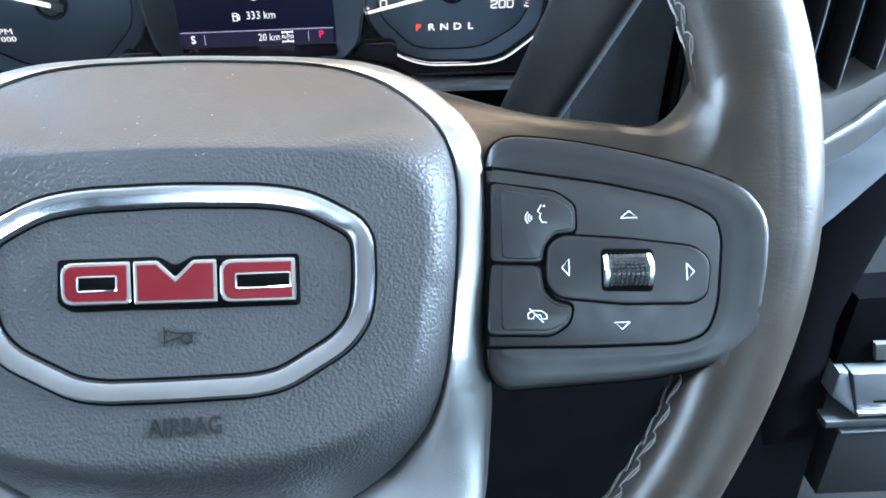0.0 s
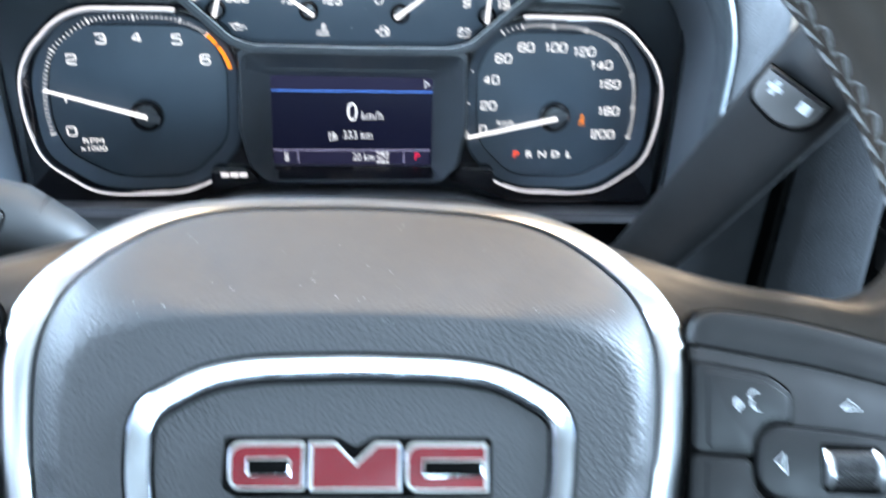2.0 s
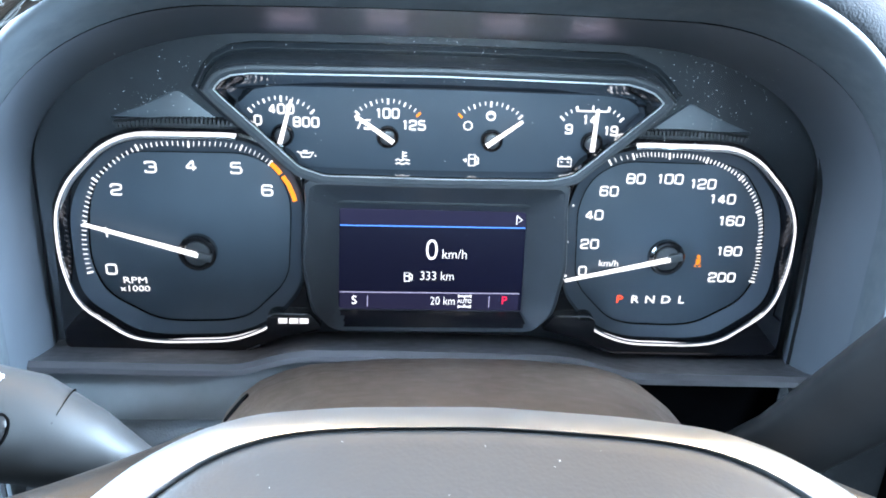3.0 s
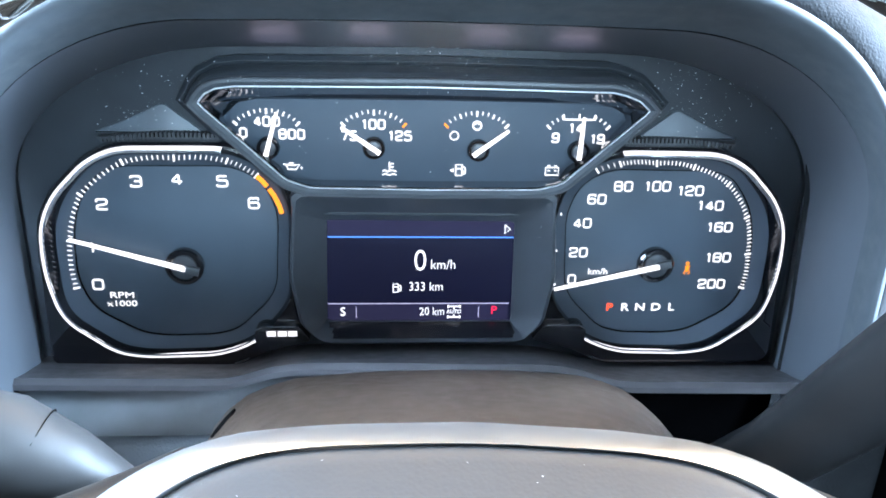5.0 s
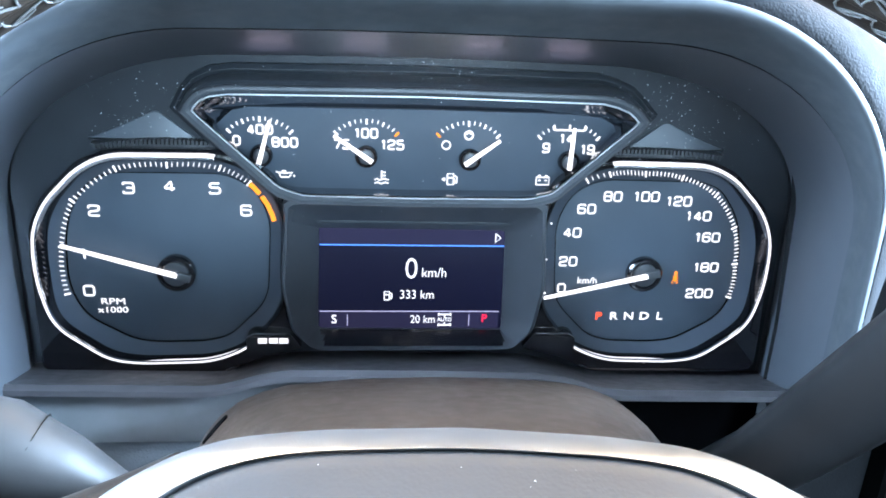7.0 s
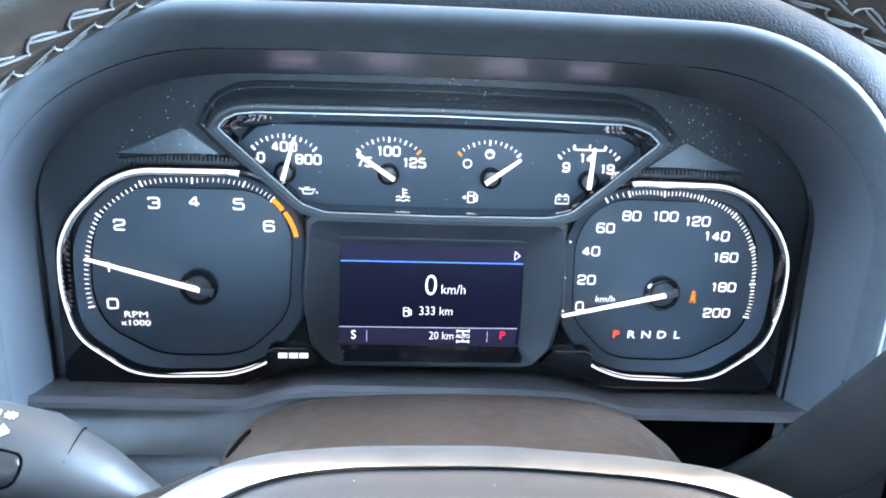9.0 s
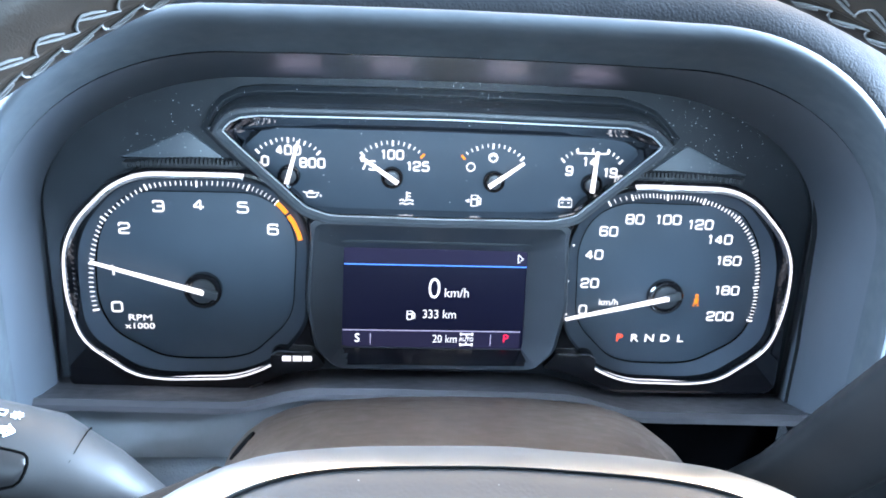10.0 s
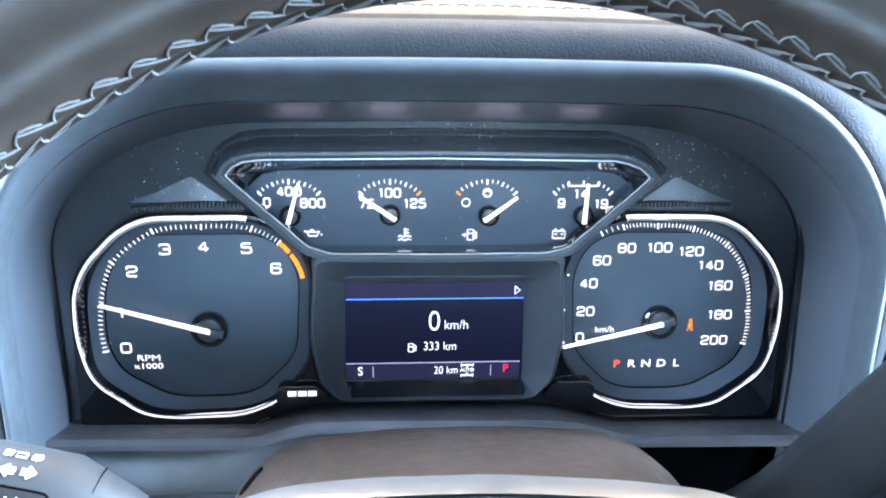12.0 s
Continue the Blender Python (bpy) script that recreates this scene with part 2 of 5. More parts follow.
def polar(loop, n=96, centre=(0, 0)):
    """n points of the loop by even angles about a centre; a third coordinate is carried along."""
    out, c = [], Vector(centre)
    for i in range(n):
        a = 2 * math.pi * (i + 0.5) / n
        w = Vector((math.cos(a), math.sin(a)))
        best, deep = 0.0, 0.0
        for j in range(len(loop)):
            p, q = Vector(loop[j - 1][:2]) - c, Vector(loop[j][:2]) - c
            e = q - p
            den = w.x * e.y - w.y * e.x
            if abs(den) < 1e-12:
                continue
            s = (p.x * e.y - p.y * e.x) / den
            u = (p.x * w.y - p.y * w.x) / den
            if s > best and -1e-6 <= u <= 1 + 1e-6:
                best = s
                if len(loop[j]) > 2:
                    deep = loop[j - 1][2] + (loop[j][2] - loop[j - 1][2]) * u
        out.append((*(c + w * best), deep) if len(loop[0]) > 2 else tuple(c + w * best))
    return out


def flat(loop, z):
    return [(p[0], p[1], z) for p in loop]


def loft(bm, loops, closed=True, first=False, last=False):
    rows = [[bm.verts.new(p) for p in loop] for loop in loops]
    k = len(rows[0])
    for a, b in zip(rows, rows[1:]):
        for i in range(k if closed else k - 1):
            j = (i + 1) % k
            bm.faces.new((a[i], a[j], b[j], b[i]))
    if first:
        bm.faces.new(rows[0])
    if last:
        bm.faces.new(list(reversed(rows[-1])))
    return rows


def plate(loop, z0, z1, bevel=0.0006, bm=None):
    """A slab from z0 to z1 with a rounded front edge."""
    bm = bm or bmesh.new()
    b = bevel
    loft(bm, [flat(loop, z0), flat(loop, z1 - b), flat(inset(loop, 0.3 * b), z1 - 0.3 * b), flat(inset(loop, b), z1)], first=True, last=True)
    return bm


def band(outer, inner, z0, z1, bevel=0.0005, dip=0.0):
    """A ring between two loops of equal count."""
    b = bevel
    lo, li = list(outer), list(inner)
    bm = bmesh.new()
    loops = [flat(lo, z0), flat(lo, z1 - b), flat(inset(lo, b), z1), flat(inset(li, -b), z1 + dip), flat(li, z1 + dip - b), flat(li, z0)]
    loft(bm, loops + [loops[0]])
    return bm


def tube(points, radii, n=14, squash=1.0, bm=None, caps=True):
    """A round bar along 3D points with a radius at each."""
    bm = bm or bmesh.new()
    rings, pts = [], [Vector(p) for p in points]
    side = None
    for i, p in enumerate(pts):
        d = (pts[min(i + 1, len(pts) - 1)] - pts[max(i - 1, 0)]).normalized()
        if side is None:
            side = d.cross(Vector((0, 0, 1)) if abs(d.z) < 0.9 else Vector((1, 0, 0))).normalized()
        side = (side - d * side.dot(d)).normalized()
        up = side.cross(d)
        r = radii[i] if isinstance(radii, (list, tuple)) else radii
        rings.append([tuple(p + side * math.cos(2 * math.pi * j / n) * r + up * math.sin(2 * math.pi * j / n) * r * squash) for j in range(n)])
    loft(bm, rings, first=caps, last=caps)
    return bm


def stroke(bm, pts, width, z0, z1):
    """A flat line of some width along 2D points."""
    ps = [Vector(p) for p in pts]
    left, right = [], []
    for i, p in enumerate(ps):
        d = (ps[min(i + 1, len(ps) - 1)] - ps[max(i - 1, 0)])
        d = d.normalized() if d.length else Vector((1, 0))
        n = Vector((-d.y, d.x)) * width / 2
        left.append(p + n)
        right.append(p - n)
    loop = [tuple(p) for p in left] + [tuple(p) for p in reversed(right)]
    lo, hi = [bm.verts.new((*p, z0)) for p in loop], [bm.verts.new((*p, z1)) for p in loop]
    k, h = len(loop), len(left)
    for i in range(h - 1):
        bm.faces.new((hi[i], hi[i + 1], hi[k - 2 - i], hi[k - 1 - i]))
    for i in range(k):
        bm.faces.new((lo[i], lo[(i + 1) % k], hi[(i + 1) % k], hi[i]))
    return bm


def box(bm, x0, x1, y0, y1, z0, z1):
    v = [bm.verts.new((x, y, z)) for x in (x0, x1) for y in (y0, y1) for z in (z0, z1)]
    for f in ((0, 1, 3, 2), (4, 6, 7, 5), (0, 4, 5, 1), (2, 3, 7, 6), (0, 2, 6, 4), (1, 5, 7, 3)):
        bm.faces.new([v[i] for i in f])
    return bm


def arc(cx, cy, r, a0, a1, n=16):
    return [(cx + r * math.cos(radians(a0 + (a1 - a0) * i / n)), cy + r * math.sin(radians(a0 + (a1 - a0) * i / n))) for i in range(n + 1)]


def lettering(name, words, size, x, y, z, material, parent, wide=1.0, bold=0.0, thick=0.0002, turn=0.0, align="CENTER", label=""):
    cu = bpy.data.curves.new(name, "FONT")
    cu.body, cu.size, cu.align_x, cu.align_y = words, 1.0, align, "CENTER"
    cu.offset, cu.extrude, cu.resolution_u = bold, 0.0, 3
    ob = new(name, cu)
    me = bpy.data.meshes.new_from_object(ob.evaluated_get(bpy.context.evaluated_depsgraph_get()))
    bpy.data.objects.remove(ob)
    bpy.data.curves.remove(cu)
    bm = bmesh.new()
    bm.from_mesh(me)
    bpy.data.meshes.remove(me)
    ret = bmesh.ops.extrude_face_region(bm, geom=bm.faces[:])
    c, s = math.cos(radians(turn)), math.sin(radians(turn))
    raised = {v for v in ret["geom"] if isinstance(v, bmesh.types.BMVert)}
    for v in bm.verts:
        px, py = v.co.x * size * wide, v.co.y * size
        v.co = (x + px * c - py * s, y + px * s + py * c, z + (thick if v in raised else 0.0))
    return part(name, bm, material, parent, label)


# ---- cab shell ----
def slab(name, x0, x1, y0, y1, z0, z1, material, label, category):
    return tagged(part(name, box(bmesh.new(), x0, x1, y0, y1, z0, z1), material), label, category, kind="structure")


slab("floor", -0.70, 1.36, -1.50, 1.20, -0.06, 0.0, SEAT_GREY, "dark cloth floor of the truck cab", "floor")
slab("ceiling", -0.70, 1.36, -1.50, 0.42, 1.24, 1.29, HEADLINER, "beige cloth headliner above the seats", "ceiling")
bm = bmesh.new()
for x0, x1, z0, z1 in ((-0.70, 1.36, 0.0, 0.82), (-0.70, 1.36, 1.20, 1.29), (-0.70, -0.45, 0.82, 1.20), (1.10, 1.36, 0.82, 1.20)):
    box(bm, x0, x1, -1.56, -1.50, z0, z1)
tagged(part("wall_back", bm, SEAT_GREY), "plain dark rear wall with a window opening", "wall", kind="structure")
slab("wall_front", -0.70, 1.36, 1.20, 1.26, 0.0, 0.80, TRIM_DARK, "plain dark wall ahead of the dashboard", "wall")


def side_wall(name, x0, x1, label):
    bm = bmesh.new()
    box(bm, x0, x1, -1.50, 1.20, 0.0, 0.78)
    box(bm, x0, x1, -1.50, 0.95, 1.18, 1.24)
    box(bm, x0, x1, -1.50, -1.35, 0.78, 1.18)
    box(bm, x0, x1, -0.55, -0.40, 0.78, 1.18)
    # windscreen pillar, slanting
    lo, hi = (0.95, 1.12), (0.36, 0.53)
    v = [bm.verts.new(p) for p in ((x0, lo[0], 0.78), (x0, lo[1], 0.78), (x0, hi[1], 1.24), (x0, hi[0], 1.24), (x1, lo[0], 0.78), (x1, lo[1], 0.78), (x1, hi[1], 1.24), (x1, hi[0], 1.24))]
    for f in ((0, 1, 2, 3), (7, 6, 5, 4), (0, 4, 5, 1), (1, 5, 6, 2), (2, 6, 7, 3), (3, 7, 4, 0)):
        bm.faces.new([v[i] for i in f])
    return tagged(part(name, bm, TRIM_DARK), label, "wall", kind="structure")


side_wall("wall_left", -0.70, -0.64, "dark plastic cab side with a window opening")
side_wall("wall_right", 1.30, 1.36, "dark plastic cab side with a window opening")

# ---- dashboard ----
dash = thing("dashboard", pose(0, 0, 0), "dark grained vinyl dashboard with a hooded instrument binnacle", "dashboard")


def arch(w, top, base, y, low=None, crown=0.0010, n=20, right=0.0):
    """An upside-down U in a plane across the car: half width, top and base heights; low: half width at the base."""
    low = low or w
    cx, rz = 0.084, 0.0855 + (top - 0.7632) * 0.5
    cz = top - crown - rz
    pts = [(low, base), (low, base + (cz - base) * 0.4), (low + (w - low) * 0.5, base + (cz - base) * 0.75), (w, cz)]
    for i in range(1, n):
        a = math.pi / 2 * i / n
        pts.append((cx + (w - cx) * math.cos(a), cz + rz * math.sin(a)))
    pts += [(cx, top - crown), (cx * 0.66, top - crown * 0.45), (cx * 0.33, top - crown * 0.1), (0, top)]
    return [(x, y, max(z, right)) for x, z in pts] + [(-x, y, z) for x, z in reversed(pts[:-1])]


bm = bmesh.new()
loft(bm, [arch(0.190, 0.728, 0.560, 0.600), arch(0.187, 0.735, 0.556, 0.580), arch(0.181, 0.7425, 0.550, 0.545), arch(0.1778, 0.7450, 0.545, 0.530), arch(0.1774, 0.7452, 0.545, 0.5265)], closed=False)
part("inner_hood", bm, INNER, dash, "darker glossy hood lining behind the lens")
bm = bmesh.new()
loft(bm, [arch(w, top, 0.545, y, right=0.612) for w, top, y in (
    (0.1773, 0.7456, 0.5268), (0.1769, 0.7472, 0.5245), (0.1749, 0.7510, 0.5170), (0.1732, 0.7542, 0.5100), (0.1723, 0.7566, 0.5055), (0.1721, 0.7586, 0.5028),
    (0.1727, 0.7606, 0.5020), (0.1740, 0.7622, 0.5024), (0.1756, 0.7632, 0.5042), (0.1766, 0.7630, 0.5064), (0.1772, 0.7618, 0.5076))], closed=False)
part("binnacle_hood", bm, SOFT, dash, "smooth dark soft-touch hood round the gauges", sharp=60)
bm = bmesh.new()
loft(bm, [arch(w, top, 0.545, y, low, right=0.612) for w, top, y, low in (
    (0.1774, 0.7616, 0.5078, 0.1774), (0.1780, 0.7636, 0.5074, 0.1778), (0.1795, 0.7662, 0.5078, 0.1785), (0.1825, 0.7690, 0.5094, 0.1800), (0.1870, 0.7715, 0.5125, 0.1825),
    (0.1935, 0.7735, 0.5180, 0.1860), (0.2030, 0.7750, 0.5270, 0.1910), (0.2150, 0.7758, 0.5400, 0.1970), (0.2270, 0.7760, 0.5550, 0.2030), (0.2310, 0.7750, 0.5615, 0.2060))], closed=False)
part("hood_roll", bm, VINYL, dash, "black grained vinyl roll along the hood", sharp=60)

bm = bmesh.new()
loop = arch(0.1905, 0.7285, 0.556, 0.6045)
bm.faces.new([bm.verts.new(p) for p in loop])
part("mask_panel", bm, MASK, dash, "dark smooth mask behind the gauges")
# clear lens in front of the gauges
bm = bmesh.new()
loft(bm, [[(x, y + 0.012 * (x / 0.178) ** 2, z) for x in (-0.176, -0.13, -0.08, -0.04, 0, 0.04, 0.08, 0.13, 0.176)] for y, z in ((0.5245, 0.7455), (0.5262, 0.7400), (0.5342, 0.710), (0.5450, 0.670), (0.5572, 0.625), (0.566, 0.590))], closed=False)
lens = part("clear_lens", bm, CLEAR, dash, "clear dusty plastic lens over the gauges")
rnd = random.Random(4)
bm = bmesh.new()
for cx, cz, sx_, sz_, count in ((-0.088, 0.720, 0.030, 0.007, 110), (-0.115, 0.708, 0.016, 0.006, 70), (0.105, 0.712, 0.026, 0.014, 190), (0.0, 0.730, 0.018, 0.010, 110), (0.0, 0.70, 0.14, 0.05, 70), (0.085, 0.726, 0.02, 0.008, 60)):
    for k in range(count):
        x, z = rnd.gauss(cx, sx_ * 0.6), rnd.gauss(cz, sz_ * 0.6)
        if abs(x) > 0.165 or not 0.60 < z < 0.746:
            continue
        y = 0.5245 + (0.7455 - z) * 0.268 + 0.012 * (x / 0.178) ** 2 - 0.0012
        r = rnd.choice((0.00004, 0.00006, 0.00008, 0.00012, 0.00020))
        vs = [bm.verts.new((x + dx * r * rnd.uniform(0.6, 1.6), y, z + dz * r)) for dx, dz in ((-1, -1), (1, -0.7), (0.8, 1), (-0.9, 0.8))]
        bm.faces.new(vs)
tagged(part("dust", bm, SPECK, lens, "scattered pale dust specks"), kind="stuff")

# upper pad, running forward to the windscreen
bm = bmesh.new()
loft(bm, [
    arch(w, top, 0.690, y) for w, top, y in ((0.2312, 0.7748, 0.5618), (0.2330, 0.7778, 0.5630), (0.2365, 0.7795, 0.5670), (0.2430, 0.7810, 0.5760), (0.2550, 0.7828, 0.5950), (0.2750, 0.7860, 0.6500), (0.3100, 0.7880, 0.7800))
], closed=False)
part("hood_top_pad", bm, TOP_PAD, dash, "tan-lit stitched vinyl top of the hood")
DOWN = ((0.600, 0.24), (0.590, 0.40), (0.586, 0.60), (0.592, 0.66), (0.606, 0.71), (0.635, 0.738), (0.72, 0.755), (0.78, 0.76))
for x0, x1, rows in ((-0.64, -0.213, DOWN), (0.186, 0.258, DOWN), (0.258, 1.30, DOWN[4:])):
    bm = bmesh.new()
    loft(bm, [[(x, y, z) for x in (x0, (x0 + x1) / 2, x1)] for y, z in rows], closed=False)
    part("top_pad", bm, VINYL, dash, "black vinyl dashboard top beside the hood")
bm = bmesh.new()
loft(bm, [[(x, y, z) for x in (-0.64, 0.3, 1.3)] for y, z in ((0.779, 0.70), (0.78, 0.762), (1.2, 0.80))], closed=False)
part("windscreen_shelf", bm, VINYL, dash, "black vinyl shelf below the windscreen")
# stitch line on the hood top
bm = bmesh.new()
for i in range(-24, 25):
    x = i * 0.0078
    z = 0.7816 - 0.004 * (abs(x) / 0.15) ** 2
    tube([(x - 0.0026, 0.578, z), (x, 0.578, z + 0.0005), (x + 0.0026, 0.578, z)], 0.00042, n=6, bm=bm)
tagged(part("stitch_line", bm, THREAD, dash, "row of dark stitches"), kind="stuff")

# ledge below the gauges and the lower panel
bm = bmesh.new()
prof = [(0.606, 0.5630), (0.592, 0.5660), (0.566, 0.5748), (0.552, 0.5805), (0.5485, 0.5792), (0.5480, 0.5767), (0.555, 0.5740)]
xs = [-0.19, -0.13, -0.108, -0.098, -0.092, -0.087, -0.082, -0.077, -0.072, -0.067, -0.061, -0.055, -0.03, 0, 0.03, 0.055, 0.061, 0.067, 0.072, 0.077, 0.082, 0.087, 0.092, 0.098, 0.108, 0.13, 0.19]
loft(bm, [[(x, y, z - 0.018 * x + 0.0036 * (1 - math.exp(-((abs(x) / 0.080) ** 8))) + 0.0125 * math.exp(-((abs(x) / 0.080) ** 8))) for x in xs] for y, z in prof], closed=False)
part("ledge", bm, LEDGE, dash, "smooth dark ledge under the gauges")
bm = bmesh.new()
loft(bm, [[(x, y, z + (0.0105 * math.exp(-((abs(x) / 0.080) ** 8)) if z > 0.57 else 0.0)) for x in (-0.64, -0.30, -0.11, -0.10, -0.092, -0.087, -0.082, -0.077, -0.072, -0.067, -0.06, -0.045)] for y, z in ((0.556, 0.579), (0.543, 0.55), (0.532, 0.52), (0.515, 0.45), (0.50, 0.36), (0.52, 0.22))], closed=False)
part("lower_panel", bm, surface("lower_dash_plastic", (0.185, 0.200, 0.215), 0.45, grain=1800, depth=0.00004), dash, "smooth blue-grey lower panel left of the column")
bm = bmesh.new()
loft(bm, [[(x, y, z) for x in (-0.64, -0.35, -0.20, -0.06)] for y, z in ((0.546, 0.5600), (0.538, 0.5660), (0.533, 0.5674), (0.529, 0.5660), (0.526, 0.5600), (0.520, 0.52), (0.507, 0.45), (0.492, 0.36), (0.50, 0.24))], closed=False)
part("knee_pad", bm, KNEE_VINYL, dash, "blue-grey grained vinyl knee pad", sharp=60)
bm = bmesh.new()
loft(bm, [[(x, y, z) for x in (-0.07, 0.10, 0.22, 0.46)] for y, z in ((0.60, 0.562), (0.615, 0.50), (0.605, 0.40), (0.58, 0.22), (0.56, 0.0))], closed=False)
# the shade behind the column is in this sheet's colour
part("knee_recess", bm, SHADED_BLACK, dash, "near-black sheet for the shade behind the steering column")
bm = bmesh.new()
loft(bm, [[(0.264, 0.574, z), (0.268, 0.570, z), (0.276, 0.567, z), (0.310 + w, 0.566, z), (0.318 + w, 0.570, z), (0.322 + w, 0.606, z)] for z, w in ((0.735, 0.0), (0.60, 0.005), (0.50, 0.012), (0.46, 0.014))], closed=False)
part("centre_panel", bm, VINYL, dash, "dark upright panel beside the binnacle")
part("panel_gap", box(bmesh.new(), 0.259, 0.263, 0.575, 0.606, 0.46, 0.735), GAP, dash)
bm = bmesh.new()
loft(bm, [[(x, y, z) for x in (0.20, 0.62, 1.30)] for y, z in ((0.607, 0.735), (0.607, 0.40), (0.62, 0.30), (0.66, 0.10))], closed=False)
part("dash_face", bm, SHADE, dash)

# ---- air vent and console beside the column ----
vent = thing("air_vent", pose(0, 0.57, 0, 90, 0, 0), "dark air vent with upright vanes and a bright trim", "air vent")
LOW = [(0.3483, 0.5482), (0.3672, 0.5512), (0.3846, 0.5591), (0.4107, 0.5754), (0.4411, 0.5984)]
RIM_LOW = [(0.3573, 0.5151), (0.3677, 0.5218), (0.3881, 0.5353), (0.4156, 0.5615), (0.4441, 0.5909)]
BAND_LOW = [(0.3638, 0.4916), (0.3746, 0.5008), (0.3949, 0.5136), (0.4230, 0.5409), (0.4519, 0.5715)]
PANEL_LOW = [(0.3790, 0.4361), (0.3923, 0.4515), (0.4084, 0.4707), (0.4358, 0.5049), (0.4652, 0.5386)]


def strip(upper, lower, z0, z1, bevel=0.001):
    return plate(list(upper) + list(reversed(lower)), z0, z1, bevel)


# black sheet that gives the shade inside the vent
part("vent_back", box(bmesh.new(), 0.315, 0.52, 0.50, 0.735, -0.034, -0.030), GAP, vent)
part("lower_rim", strip(LOW, RIM_LOW, -0.03, 0.002), SATIN_DARK, vent, "dark satin lower rim")
part("bright_trim", strip(RIM_LOW, BAND_LOW, -0.02, 0.006, 0.003), SILVER, vent, "champagne silver trim band")
part("lower_panel", strip(BAND_LOW, PANEL_LOW, -0.02, 0.003, 0.0012), SATIN, vent, "smooth lilac-grey panel")
for x in (0.3265, 0.3500, 0.3735, 0.3970, 0.4205, 0.4440):
    lo = 0.542 + max(0, x - 0.36) * 0.55
    bm = bmesh.new()
    loft(bm, [[(x - 0.0010, y, -0.028), (x - 0.0010, y, -0.006), (x - 0.0005, y, -0.0048), (x + 0.0005, y, -0.0048), (x + 0.0010, y, -0.006), (x + 0.0010, y, -0.028)] for y in (lo, 0.73)], first=True, last=True)
    vane = part("vane", bm, STEM, vent)
    # edge highlight put into colour: pale grey strip on the dark vane
    part("vane_edge", tube([(x, lo + 0.006, -0.0048), (x, lo + 0.012, -0.0044), (x, 0.66, -0.0044), (x, 0.72, -0.0044)], [0.0003, 0.0006, 0.0006, 0.0006], n=8), SATIN, vane, "vane edge with its highlight painted in pale grey")
console = thing("centre_console", pose(0, 0.57, 0, 90, 0, 0), "dark centre console with silver switch and drawer", "console")
# side edge and upper bay are coloured near-black for their shade
part("side_post", plate([(0.3900, 0.4700), (0.4300, 0.5000), (0.4700, 0.5200), (0.4620, 0.4400), (0.4477, 0.3645), (0.4453, 0.3379), (0.4505, 0.2961), (0.4508, 0.2658), (0.4533, 0.2336), (0.4548, 0.1998), (0.4496, 0.1362), (0.4368, 0.0947), (0.4001, 0.1008), (0.3950, 0.2800)], -0.10, -0.008, 0.012), SHADED_BLACK, console, "dark rounded side edge")
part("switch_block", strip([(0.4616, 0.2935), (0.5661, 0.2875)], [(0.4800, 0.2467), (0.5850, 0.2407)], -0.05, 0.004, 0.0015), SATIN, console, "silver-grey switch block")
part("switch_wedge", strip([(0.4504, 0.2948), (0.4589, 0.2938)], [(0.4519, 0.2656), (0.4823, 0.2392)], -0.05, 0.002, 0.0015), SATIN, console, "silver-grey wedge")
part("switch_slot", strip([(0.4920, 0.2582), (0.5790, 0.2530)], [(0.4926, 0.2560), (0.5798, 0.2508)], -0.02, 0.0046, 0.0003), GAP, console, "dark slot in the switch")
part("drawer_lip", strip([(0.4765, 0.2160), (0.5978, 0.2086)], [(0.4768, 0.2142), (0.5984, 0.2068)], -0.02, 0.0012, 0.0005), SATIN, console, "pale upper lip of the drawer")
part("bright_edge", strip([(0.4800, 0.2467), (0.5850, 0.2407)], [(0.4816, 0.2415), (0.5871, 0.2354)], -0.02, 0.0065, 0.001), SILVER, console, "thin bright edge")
part("upper_bay", strip([(0.4507, 0.3671), (0.5351, 0.3648)], [(0.4513, 0.2954), (0.5659, 0.2882)], -0.06, -0.008, 0.001), SHADED_BLACK, console, "bay above the switches, shade put in as near-black")
part("bay_button", strip([(0.4783, 0.3194), (0.5231, 0.3171)], [(0.4848, 0.3001), (0.5305, 0.2975)], -0.02, -0.003, 0.001), SATIN_DARK, console)
part("shelf_lip", strip([(0.4543, 0.2356), (0.5899, 0.2284)], [(0.4558, 0.2267), (0.5943, 0.2174)], -0.05, 0.004, 0.002), SHADE, console, "dark shelf lip")
part("drawer", strip([(0.4745, 0.2153), (0.5982, 0.2079)], [(0.4778, 0.1267), (0.6373, 0.1107)], -0.05, 0.0, 0.0025), STEM, console, "dark drawer front")

# ---- start button ----
starter = thing("start_button", pose(0.3400, 0.5830, 0.2780, 68, 0, 0), "round black start button with chrome ring and green lamp", "button")
turned = arc(0, 0, 0.0190, 0, 360, 40)[:-1]
bm = bmesh.new()
loft(bm, [flat(turned, -0.020), flat(turned, 0.0040), flat(inset(turned, 0.0008), 0.0056), flat(inset(turned, 0.0024), 0.0060), flat(inset(turned, 0.0036), 0.0048), flat(inset(turned, 0.0040), 0.0)])
part("ring", bm, CHROME, starter, "polished chrome ring")
cap = part("cap", plate(inset(turned, 0.0042), -0.002, 0.0040, 0.0008), BUTTON, starter, "black push cap")
part("lamp", plate(rounded([(-0.0050, -0.0090), (0.0050, -0.0090), (0.0050, -0.0064), (-0.0050, -0.0064)], 0.0008), 0.002, 0.0044, 0.0003), GREEN_LIT, cap, "lit green lamp")

# ---- steering column ----
TILT_W, TURNED = 34.69, -1.96
